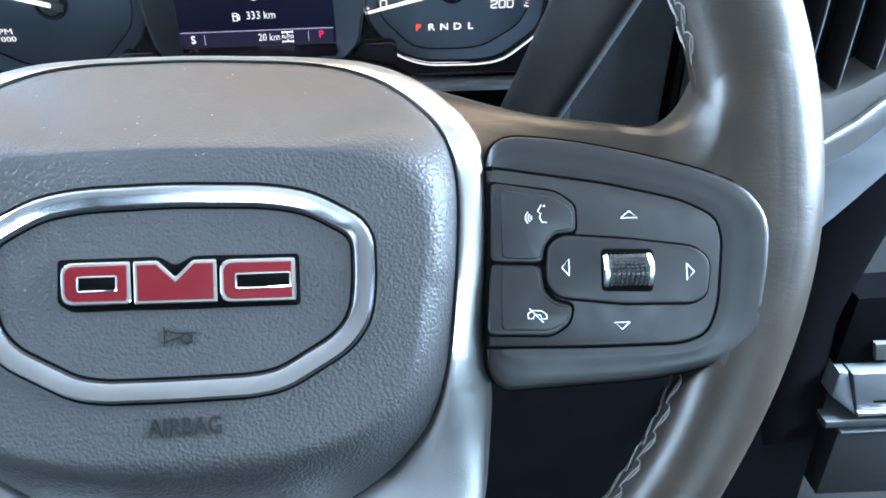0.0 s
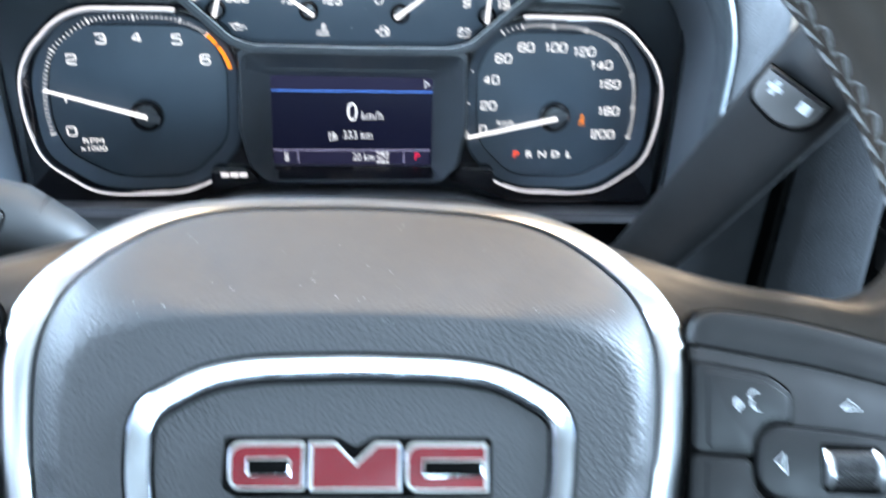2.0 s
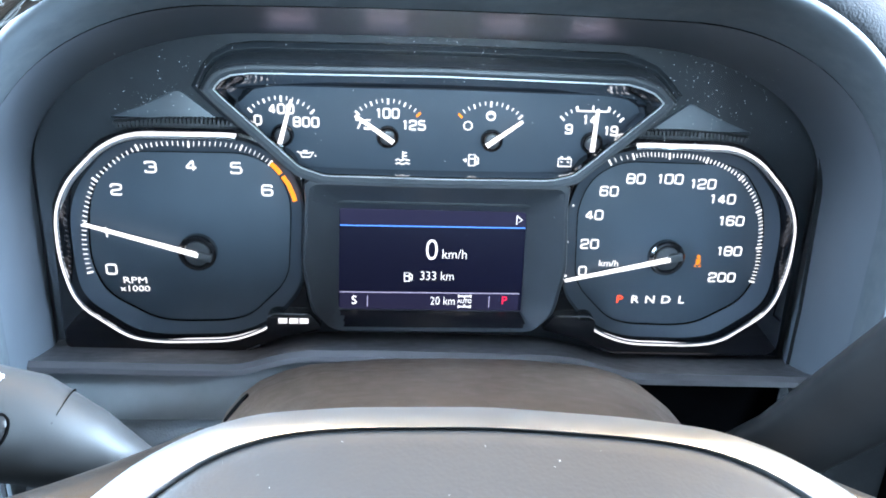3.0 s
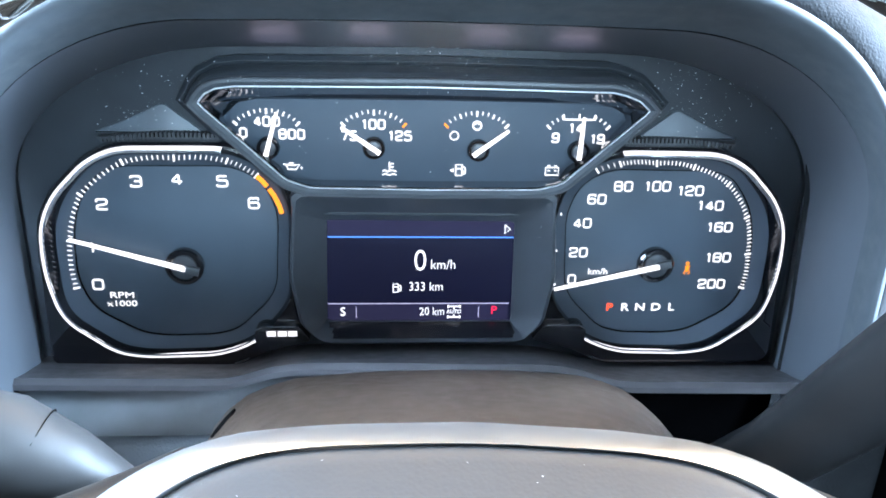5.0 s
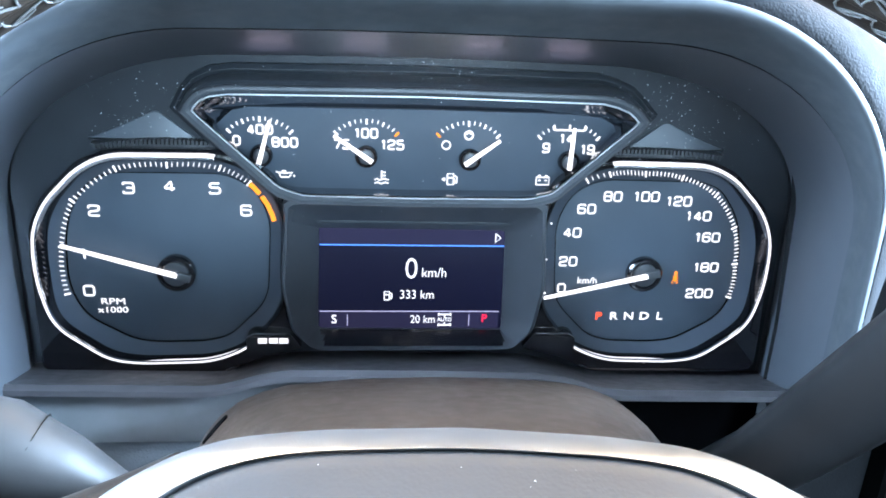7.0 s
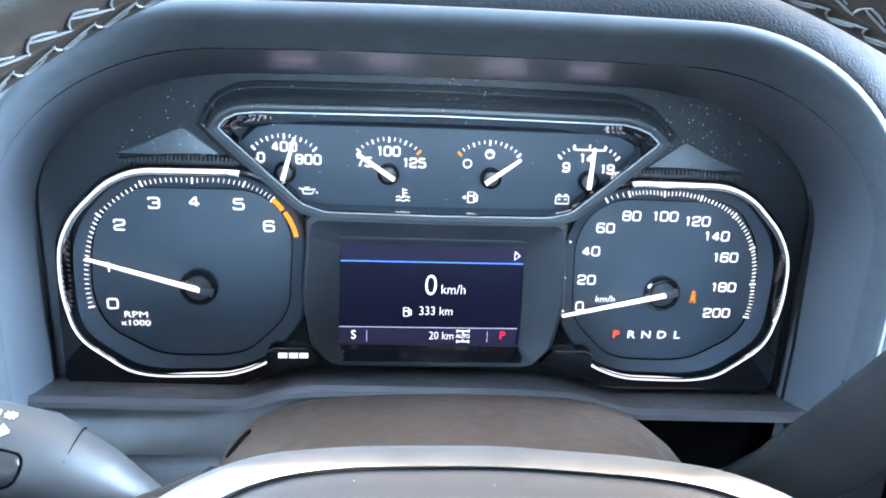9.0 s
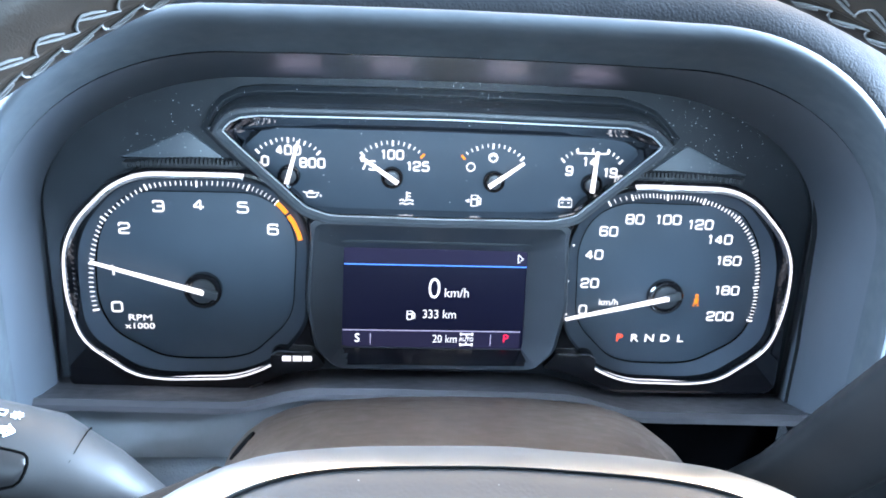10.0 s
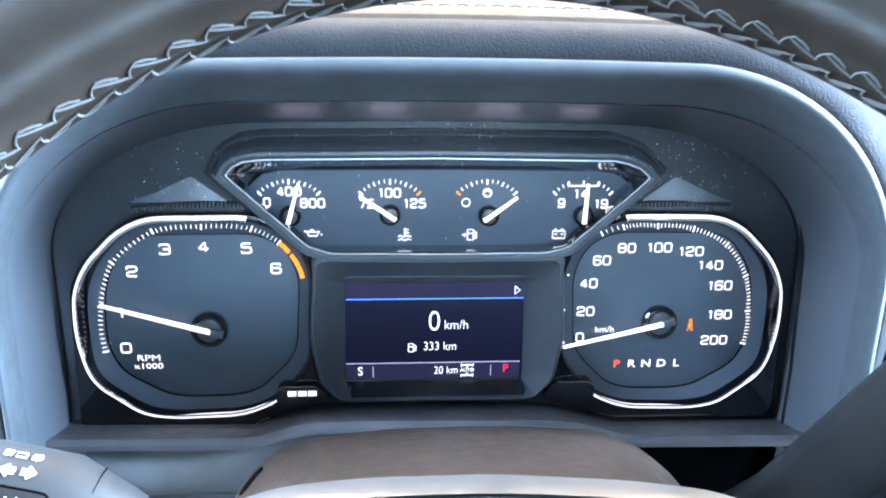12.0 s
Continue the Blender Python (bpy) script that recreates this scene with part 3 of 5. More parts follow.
column_m = pose(0, 0.3034, 0.6297, 90 - TILT_W, 0, 0)
wheel_m = column_m @ pose(0, 0.031, 0, 0, 0, TURNED) @ pose(0, -0.031, 0)
column = thing("steering_column", column_m, "dusty dark plastic steering column shroud behind the wheel", "steering column")


SHROUD = [(1.0, 0.22), (0.985, 0.52), (0.955, 0.70), (0.915, 0.79), (0.86, 0.855), (0.785, 0.91), (0.695, 0.946), (0.59, 0.972), (0.46, 0.983), (0.30, 0.995)]


def shroud_loop(w, top, z):
    half = [(x * w, y * top, z) for x, y in SHROUD]
    return [(x + 0.004, y, q) for x, y, q in half + [(0, top, z)] + [(-x, y, q) for x, y, q in reversed(half)]]


bm = bmesh.new()
loft(bm, [shroud_loop(0.040, 0.050, -0.050), shroud_loop(0.048, 0.064, -0.058), shroud_loop(0.058, 0.075, -0.080), shroud_loop(0.072, 0.0850, -0.110), shroud_loop(0.0905, 0.0970, -0.155), shroud_loop(0.101, 0.1060, -0.200), shroud_loop(0.104, 0.1068, -0.228)], closed=False)
part("shroud", bm, COLUMN, column, sharp=60)
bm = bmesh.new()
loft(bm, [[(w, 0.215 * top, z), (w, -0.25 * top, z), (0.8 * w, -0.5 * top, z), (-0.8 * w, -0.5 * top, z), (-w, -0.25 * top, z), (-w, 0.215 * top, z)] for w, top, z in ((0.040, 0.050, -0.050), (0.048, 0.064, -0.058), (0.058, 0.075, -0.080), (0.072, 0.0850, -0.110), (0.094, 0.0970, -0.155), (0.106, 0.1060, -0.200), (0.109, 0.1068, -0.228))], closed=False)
# underside shade painted as near-black, unlike the brown upper half
part("lower_shroud", bm, SHADED_BLACK, column, "lower half of the shroud, shade put in as near-black")
hole_at, hole_way = Vector((-0.0808, 0.0842, -0.1800)), Vector((-0.75, 0.61, 0.26)).normalized()
part("tilt_lever_socket", tube([hole_at - hole_way * 0.008, hole_at, hole_at + hole_way * 0.0006], [0.0066, 0.0066, 0.0070], n=24), GAP, column, "dark round socket in the shroud")

# ---- turn signal stalk ----
stalk = thing("turn_signal_stalk", pose(-0.070, 0.420, 0.620), "black turn signal and wiper stalk with white symbols", "stalk")
STALK = [(0.010, 0.01, -0.020), (-0.008, 0, -0.004), (-0.021, -0.006, 0.009), (-0.032, -0.010, 0.0205), (-0.044, -0.012, 0.0285), (-0.060, -0.014, 0.0325), (-0.085, -0.018, 0.036), (-0.110, -0.024, 0.039), (-0.125, -0.028, 0.041), (-0.130, -0.029, 0.0415)]
part("arm", tube(STALK, [0.0060, 0.0068, 0.0085, 0.0112, 0.0140, 0.0155, 0.0158, 0.0155, 0.0140, 0.0100], n=24), STALK_BLACK, stalk)


def on_stalk(u, v, lift=0.0):
    """A place on the arm's upper driver side: u metres outward along it, v metres up round it."""
    c = Vector((-0.044, -0.012, 0.0285)).lerp(Vector((-0.060, -0.014, 0.0325)), u / 0.0166)
    r = 0.0142 + 0.0013 * min(u, 0.022) / 0.0166 + 0.0003 + lift
    a = radians(52) + v / r
    return c + Vector((0.0, -math.cos(a), 0.0)) * r + Vector((0.22, 0.0, 0.97)) * math.sin(a) * r


# wiper switch let into the arm, with its dark outline
bm = bmesh.new()
loft(bm, [[tuple(on_stalk(u, v0 + (v1 - v0) * k / 8, 0.0002 + 0.0006 * math.sin(math.pi * k / 8))) for k in range(9)] for u, v0, v1 in ((0.0009, -0.0040, -0.0060), (0.0014, -0.0026, -0.0082), (0.0024, -0.0019, -0.0094), (0.0050, -0.0016, -0.0104), (0.012, -0.0012, -0.0120), (0.022, -0.0008, -0.0135), (0.034, -0.0006, -0.0145), (0.046, -0.0006, -0.0150))], closed=False)
switch = part("wiper_switch", bm, BUTTON, stalk, "turning wiper switch let into the arm")
ring = tube([on_stalk(u, v) for u, v in ((0.046, -0.0004), (0.034, -0.0004), (0.022, -0.0006), (0.012, -0.0010), (0.0050, -0.0014), (0.0022, -0.0017), (0.0011, -0.0026), (0.0006, -0.0040), (0.0006, -0.0060), (0.0011, -0.0082), (0.0022, -0.0096), (0.0050, -0.0108), (0.012, -0.0124), (0.022, -0.0139))], 0.0004, n=6)
part("switch_outline", ring, GAP, stalk, "dark outline of the wiper switch")
part("arm_seam", tube([(-0.0392, -0.0112, 0.0255), (-0.0394, -0.0112, 0.0256)], [0.01305, 0.01310], n=28), GAP, stalk)


def stalk_marks(name, lines, r, label, parent, lift=0.0):
    bm = bmesh.new()
    for pts in lines:
        tube([on_stalk(u, v, lift) for u, v in pts], 0.75 * r, n=5, bm=bm)
    return part(name, bm, PRINT, parent, label)


def square(u, v, w, h):
    return [(u - w, v - h), (u + w, v - h), (u + w, v + h), (u - w, v + h), (u - w, v - h)]


stalk_marks("lamp_symbols", [square(0.0146, 0.0090, 0.0009, 0.0009), square(0.0146, 0.0090, 0.0003, 0.0003), square(0.0114, 0.0088, 0.0012, 0.0009), arc(0.0076, 0.0086, 0.0007, 0, 360, 10), [(0.0090, 0.0086), (0.0062, 0.0086)], [(0.0076, 0.0099), (0.0076, 0.0073)], [(0.0086, 0.0096), (0.0066, 0.0076)], [(0.0066, 0.0096), (0.0086, 0.0076)]], 0.0003, "white lamp symbols", stalk)
stalk_marks("turn_arrows", [[(u + d * 0.0019, 0.0034), (u, 0.0051), (u, 0.0042), (u - d * 0.0014, 0.0042), (u - d * 0.0014, 0.0026), (u, 0.0026), (u, 0.0017), (u + d * 0.0019, 0.0034)] for u, d in ((0.0126, 1), (0.0080, -1))] + [[(u + d * 0.0012, 0.0034), (u - d * 0.0009, 0.0034)] for u, d in ((0.0126, 1), (0.0080, -1))], 0.0004, "white turn arrows", stalk)
stalk_marks("wiper_symbol", [arc(0.0090, -0.0062, 0.0022, 200, 340, 8), [(0.0090, -0.0062), (0.0080, -0.0034)], [(0.0100, -0.0060), (0.0106, -0.0036)], [(0.0084, -0.0060), (0.0066, -0.0040)]], 0.00028, "white wiper symbol", switch, 0.0007)

# ---- gear shifter ----
shifter = thing("column_gear_shifter", pose(0.145, 0.500, 0.575), "dark column gear shifter with plus and minus buttons", "gear shifter")
out = Vector((-0.49, -0.82, 0.28)).normalized()
along = Vector((0.17, -0.63, 0.75))
along = (along - out * along.dot(out)).normalized()
across = along.cross(out)
bm = bmesh.new()
rows = []
for p, w, d in (((-0.05, 0.045, -0.075), 0.014, 0.010), ((-0.016, 0.024, -0.034), 0.0145, 0.0105), ((0, 0, 0), 0.0150, 0.0110), ((0.0045, -0.022, 0.030), 0.0158, 0.0120), ((0.0095, -0.047, 0.065), 0.0165, 0.0130), ((0.0133, -0.066, 0.092), 0.0170, 0.0132), ((0.0167, -0.082, 0.115), 0.0172, 0.0132), ((0.0195, -0.096, 0.135), 0.0170, 0.0125), ((0.0215, -0.106, 0.149), 0.0150, 0.0100), ((0.0222, -0.109, 0.153), 0.0110, 0.0060)):
    ring = []
    for k in range(32):
        c, s = math.cos(2 * math.pi * k / 32), math.sin(2 * math.pi * k / 32)
        ring.append(tuple(Vector(p) + across * (w * math.copysign(abs(c) ** 0.55, c) - 0.003) + out * d * math.copysign(abs(s) ** 0.55, s)))
    rows.append(ring)
loft(bm, rows, first=True, last=True)
part("arm", bm, STEM, shifter, sharp=60)
cap_m = Matrix((across, along, out)).transposed().to_4x4()
cap_m.translation = Vector((0.0177, -0.0870, 0.122)) + out * 0.0130
BTN = [(-0.0172, -0.0055), (0.0078, -0.0007), (0.0096, -0.0086), (0.0070, -0.0150), (0.0000, -0.0188), (-0.0120, -0.0192), (-0.0158, -0.0150)]
wide = rounded(BTN, [0.0006, 0.0006, 0.003, 0.004, 0.005, 0.004, 0.003])
bm = plate(wide, -0.006, 0.0010, 0.0004)
bm.transform(cap_m)
part("button_well", bm, GAP, shifter)
bm = plate([(0.92 * x - 0.0004, 0.90 * y - 0.0008) for x, y in wide], -0.004, 0.0026, 0.0018)
bm.transform(cap_m)
button = part("shift_button", bm, SATIN_DARK, shifter, "grey plus and minus rocker button")
bm = bmesh.new()
stroke(bm, [(-0.0120, -0.0106), (-0.0070, -0.0096)], 0.0016, 0.0022, 0.0028)
stroke(bm, [(-0.0100, -0.0076), (-0.0090, -0.0126)], 0.0016, 0.0022, 0.00275)
stroke(bm, [(0.0005, -0.0081), (0.0042, -0.0074)], 0.0034, 0.0022, 0.0028)
bm.transform(cap_m)
part("shift_marks", bm, PRINT_DIM, button, "pale plus and minus marks")

# ---- steering wheel ----
wheel = thing("steering_wheel", wheel_m, "black leather steering wheel with silver trim and switch pods", "steering wheel")
CX, CY = 0.0030, 0.0360


def rim_half(a, rr=0.0182):
    """The rim's half width at angle a: fuller beside the spokes, slimmer below them."""
    side = math.degrees(math.asin(math.sin(a)))
    low = max(0.0, min(1.0, (-side - 6) / 28))
    return rr + 0.0013 * math.exp(-((side - 8) / 26) ** 2) - 0.0045 * low * low * (3 - 2 * low)


def rim_point(a, b, R=0.1785, rr=0.0182, rz=0.0145, z=-0.0105):
    """a: round the wheel, b: round the section."""
    c, s = math.cos(b), math.sin(b)
    r = R + rim_half(a, rr) * math.copysign(abs(c) ** 0.9, c)
    return (CX + r * math.cos(a), CY + r * math.sin(a), z + rz * math.copysign(abs(s) ** 0.9, s))


def rim_front(x, y):
    """Height of the rim's driver side at x, y."""
    r, a = math.hypot(x - CX, y - CY), math.atan2(y - CY, x - CX)
    c = abs(r - 0.1785) / rim_half(a)
    return r, -0.0105 + 0.0145 * max(0.0, 1 - c ** (2 / 0.9)) ** 0.45 if c < 1 else -0.0105 - 0.06 * (c - 1)


bm = bmesh.new()
N, K = 192, 48
rings = [[rim_point(2 * math.pi * i / N, 2 * math.pi * j / K) for j in range(K)] for i in range(N)]
loft(bm, rings + [rings[0]])
part("rim", bm, LEATHER, wheel, "black smooth leather rim")

# baseball stitching along the rim's inner side
bm = bmesh.new()
step = 0.0098 / 0.161
rnd = random.Random(8)
a = 0.0
while a < 2 * math.pi:
    deg_a = math.degrees(a) % 360
    if 8 < deg_a < 172 or 206 < deg_a < 334:
        for side, lag in ((1, 0.0), (-1, 0.5)):
            w = rnd.uniform(-0.02, 0.02)
            for way in (((0.0, 0.04), (0.25, 0.08), (0.60, 0.15), (0.92, 0.23)), ((0.92, 0.23), (0.80, 0.27), (0.55, 0.23), (0.30, 0.15)), ((0.92, 0.23), (1.02, 0.15), (1.05, 0.04))):
                p = [Vector(rim_point(a + (f + lag) * step, math.pi - side * (g + w), rr=0.0185, rz=0.0148)) for f, g in way]
                tube(p, [0.00022] + [0.00034] * (len(p) - 2) + [0.00024], n=6, bm=bm)
    a += step
seam = bmesh.new()
for a0, a1 in ((8, 172), (206, 334)):
    loft(seam, [[rim_point(radians(a0 + (a1 - a0) * k / 80), math.pi + g, rr=rr) for g, rr in ((-0.045, 0.0181), (-0.02, 0.01835), (0.02, 0.01835), (0.045, 0.0181))] for k in range(81)], closed=False)
part("seam", seam, LEATHER, wheel, "dark leather seam")
tagged(part("stitching", bm, THREAD, wheel, "grey herringbone stitches along the inner rim"), kind="stuff")

# airbag cover: domed pad with sloping shoulders
PAD = mirrored([(0, 0.0742, -0.0375), (0.033, 0.0729, -0.0370), (0.0480, 0.0711, -0.0370), (0.0610, 0.0662, -0.0350), (0.0720, 0.0565, -0.0260), (0.0797, 0.0455, -0.0165), (0.0828, 0.0320, -0.0110), (0.0825, 0.0150, -0.0100), (0.0810, -0.0017, -0.0100), (0.0784, -0.0280, -0.0130), (0.0736, -0.0480, -0.0240), (0.0606, -0.0679, -0.0420), (0.0400, -0.0840, -0.0540), (0, -0.0900, -0.0580)])
CORE = mirrored([(0, 0.0400), (0.036, 0.0392), (0.056, 0.0355), (0.0665, 0.0285), (0.0700, 0.0180), (0.0690, -0.0040), (0.0655, -0.0240), (0.0580, -0.0370), (0.0450, -0.0440), (0.0280, -0.0465), (0, -0.0470)])
po, pc = polar(rounded(PAD, 0.012, 4), 168), polar(rounded(CORE, 0.015, 4), 168)
bm = bmesh.new()


def deeper(loop, dz, ins=0.0):
    flat2 = inset([p[:2] for p in loop], ins) if ins else [p[:2] for p in loop]
    return [(x, y, p[2] + dz) for (x, y), p in zip(flat2, loop)]


loops = [deeper(po, -0.030, 0.002), deeper(po, -0.010, 0.0005), deeper(po, -0.0020)]
for s in (0.015, 0.05, 0.1, 0.16, 0.24, 0.33, 0.43, 0.53, 0.63, 0.73, 0.80, 0.85, 0.89, 0.92, 0.945, 0.965, 0.983, 1.0):
    ring = []
    for o, c in zip(po, pc):
        up = max(0.0, min(1.0, (-o[2] - 0.012) / 0.024))
        power = 2.2 - 1.42 * up if o[1] > 0 else 1.6
        d = (math.sqrt((1 - s) ** 2 + 0.0049) - 0.07) / (math.sqrt(1.0049) - 0.07)
        z = o[2] * max(0.0, d) ** power - 0.0012 * max(0, 1 - s / 0.05)
        ring.append((o[0] + (c[0] - o[0]) * s, o[1] + (c[1] - o[1]) * s, z))
    loops.append(ring)
for s in (0.75, 0.5, 0.25):
    loops.append([(x * s, y * s, 0.0) for x, y in pc])
loft(bm, loops, last=True)
pad = part("airbag_cover", bm, HUB_VINYL, wheel, "dark grey grained vinyl airbag cover", sharp=60)
rnd = random.Random(21)
tree = BVHTree.FromPolygons([v.co.copy() for v in pad.data.vertices], [tuple(p.vertices) for p in pad.data.polygons])
bm = bmesh.new()
for k in range(45):
    x, y = rnd.uniform(-0.07, 0.07), rnd.uniform(0.036, 0.072)
    hit_at, normal = tree.ray_cast(Vector((x, y, 0.05)), Vector((0, 0, -1)))[:2]
    if hit_at is None:
        continue
    r = rnd.choice((0.00006, 0.00008, 0.0001, 0.00016))
    e = normal.cross(Vector((1, 0, 0))).normalized()
    f = normal.cross(e)
    at = hit_at + normal * 0.0003
    bm.faces.new([bm.verts.new(at + e * r * p + f * r * q * rnd.uniform(0.7, 1.6)) for p, q in ((-1, -1), (1, -0.7), (0.8, 1), (-0.9, 0.8))])
tagged(part("dust", bm, SPECK, pad, "scattered pale dust specks"), kind="stuff")
lettering("airbag_lettering", "AIRBAG", 0.0074, 0.0008, -0.0397, -0.0001, EMBOSS, pad, wide=0.82, bold=0.006, thick=0.0006, label="embossed word in dark capitals")
bm = bmesh.new()
hx, hy = 0.0004, -0.0135
for pts in ([(hx - 0.0045, hy + 0.0028), (hx - 0.0045, hy - 0.0028)], [(hx - 0.0045, hy + 0.0018), (hx - 0.001, hy + 0.0008), (hx + 0.0046, hy + 0.0008)], [(hx - 0.0045, hy - 0.0018), (hx - 0.002, hy - 0.0008), (hx + 0.0005, hy - 0.0002)], arc(hx + 0.0015, hy - 0.0008, 0.0014, 0, 360, 16), [(hx + 0.0032, hy + 0.0004), (hx + 0.0030, hy - 0.0020), (hx + 0.0012, hy - 0.0022)]):
    stroke(bm, pts, 0.0005, -0.0002, 0.0005)
part("horn_mark", bm, EMBOSS, pad, "embossed horn symbol")

# silver trim round the airbag cover, widening into the lower spoke
TRIM = mirrored([(0, 0.0797, -0.0530), (0.034, 0.0783, -0.0500), (0.0545, 0.0760, -0.0470), (0.0670, 0.0716, -0.0430), (0.0775, 0.0640, -0.0340), (0.0880, 0.0510, -0.0215), (0.0922, 0.0395, -0.0135), (0.0930, 0.0290, -0.0110), (0.0918, 0.0060, -0.0110), (0.0900, -0.0200, -0.0145), (0.0935, -0.0370, -0.0200), (0.0923, -0.0583, -0.0240), (0.0909, -0.0740, -0.0260), (0.0850, -0.1000, -0.0290), (0.0700, -0.1330, -0.0330), (0, -0.1400, -0.0350)])
to = polar(rounded(TRIM, 0.006, 4), 168)
ti = [(x, y, p[2]) for (x, y), p in zip(inset([p[:2] for p in po], -0.00025), po)]


def between(f, dz):
    return [(o[0] + (i[0] - o[0]) * f, o[1] + (i[1] - o[1]) * f, o[2] + (i[2] - o[2]) * f + dz) for o, i in zip(to, ti)]


bm = bmesh.new()
loops = [between(0, -0.030), between(0, -0.0022), between(0.05, -0.0008), between(0.2, 0.0004), between(0.5, 0.0012), between(0.8, 0.0010), between(0.94, 0.0004), between(1, -0.0010), between(1, -0.025)]
loft(bm, loops + [loops[0]])
part("trim", bm, SILVER, wheel, "satin silver trim round the airbag cover", sharp=50)

# emblem ring
OCT = mirrored([(0, 0.0298), (0.0260, 0.0290), (0.0390, 0.0266), (0.0528, 0.0188), (0.0562, 0.0130), (0.0562, -0.0010), (0.0545, -0.0118), (0.0483, -0.0198), (0.0300, -0.0302), (0.0210, -0.0318), (0, -0.0320)])
eo = polar(rounded(OCT, 0.006, 6), 144)
ei = inset(eo, 0.0062)
bm = bmesh.new()
loops = [flat(eo, -0.003), flat(eo, 0.0008), flat(inset(eo, 0.0004), 0.0016), flat(inset(eo, 0.0010), 0.0019), flat(inset(eo, 0.0050), 0.0014), flat(inset(eo, 0.0056), 0.0011), flat(inset(eo, 0.0060), 0.0004), flat(ei, -0.003)]
loft(bm, loops + [loops[0]])
part("emblem_ring", bm, RING_CHROME, wheel, "polished chrome octagonal ring", sharp=22)
bm = band(inset(eo, -0.0008), eo, -0.0035, 0.00015, 0.0001)
part("ring_groove", bm, GAP, wheel)
bm = band(ei, inset(ei, 0.0008), -0.0035, 0.00015, 0.0001)
part("ring_groove", bm, GAP, wheel)

# badge: plain red shapes edged in chrome on a black backing
badge = part("badge", plate(rounded([(-0.0326, 0.0094), (-0.0050, 0.0094), (-0.0003, 0.0066), (0.0045, 0.0093), (0.0345, 0.0089), (0.0345, -0.0060), (0.0125, -0.0059), (0.0060, -0.0060), (-0.0060, -0.0058), (-0.0125, -0.0056), (-0.0290, -0.0056), (-0.0330, -0.0030)], 0.0014), -0.002, 0.0005, 0.0003), GAP, wheel, "maker's badge of red shapes edged in chrome")


def badge_block(loop, radius, slot):
    lo = rounded(loop, radius, 5)
    fill = rounded(inset(loop, 0.0011), [max(0.0003, q - 0.0006) for q in radius] if isinstance(radius, list) else 0.0003, 5)
    block = part("chrome_edge", plate(lo, 0.0, 0.0019, 0.0005), CHROME, badge, "chrome rim of a badge panel", sharp=12)
    part("red_panel", plate(fill, 0.0016, 0.0022, 0.0001), RED, block, "dark red enamel inlay", sharp=12)
    if slot:
        x0, x1, y0, y1 = slot
        ring = rounded([(x0, y1), (x1, y1), (x1, y0), (x0, y0)], 0.0008)
        part("chrome_slot", plate(ring, 0.0016, 0.0025, 0.0002), CHROME, block, "thin chrome slot edge")
        part("dark_slot", plate(inset(ring, 0.0005), 0.0016, 0.00265, 0.0001), GAP, block)


badge_block([(-0.0315, 0.0084), (-0.0124, 0.0084), (-0.0124, -0.0039), (-0.0315, -0.0036)], [0.0036, 0.0010, 0.0016, 0.0036], (-0.0270, -0.0160, 0.0000, 0.0046))
badge_block([(-0.0118, 0.0083), (-0.0050, 0.0083), (-0.0002, 0.0036), (0.0046, 0.0082), (0.0114, 0.0082), (0.0114, -0.0043), (-0.0118, -0.0041)], 0.0007, None)
badge_block([(0.0120, 0.0081), (0.0334, 0.0079), (0.0334, -0.0047), (0.0120, -0.0045)], [0.0036, 0.0008, 0.0008, 0.0036], (0.0164, 0.0322, -0.0006, 0.0040))


# spokes and switch pods
def pod_z(x):
    return -0.0092 + (abs(x) - 0.095) * 0.195


def lifted(bm):
    for v in bm.verts:
        v.co.z += pod_z(v.co.x)
    return bm


def flipped(loop, s):
    return [(x * s, y) for x, y in loop]


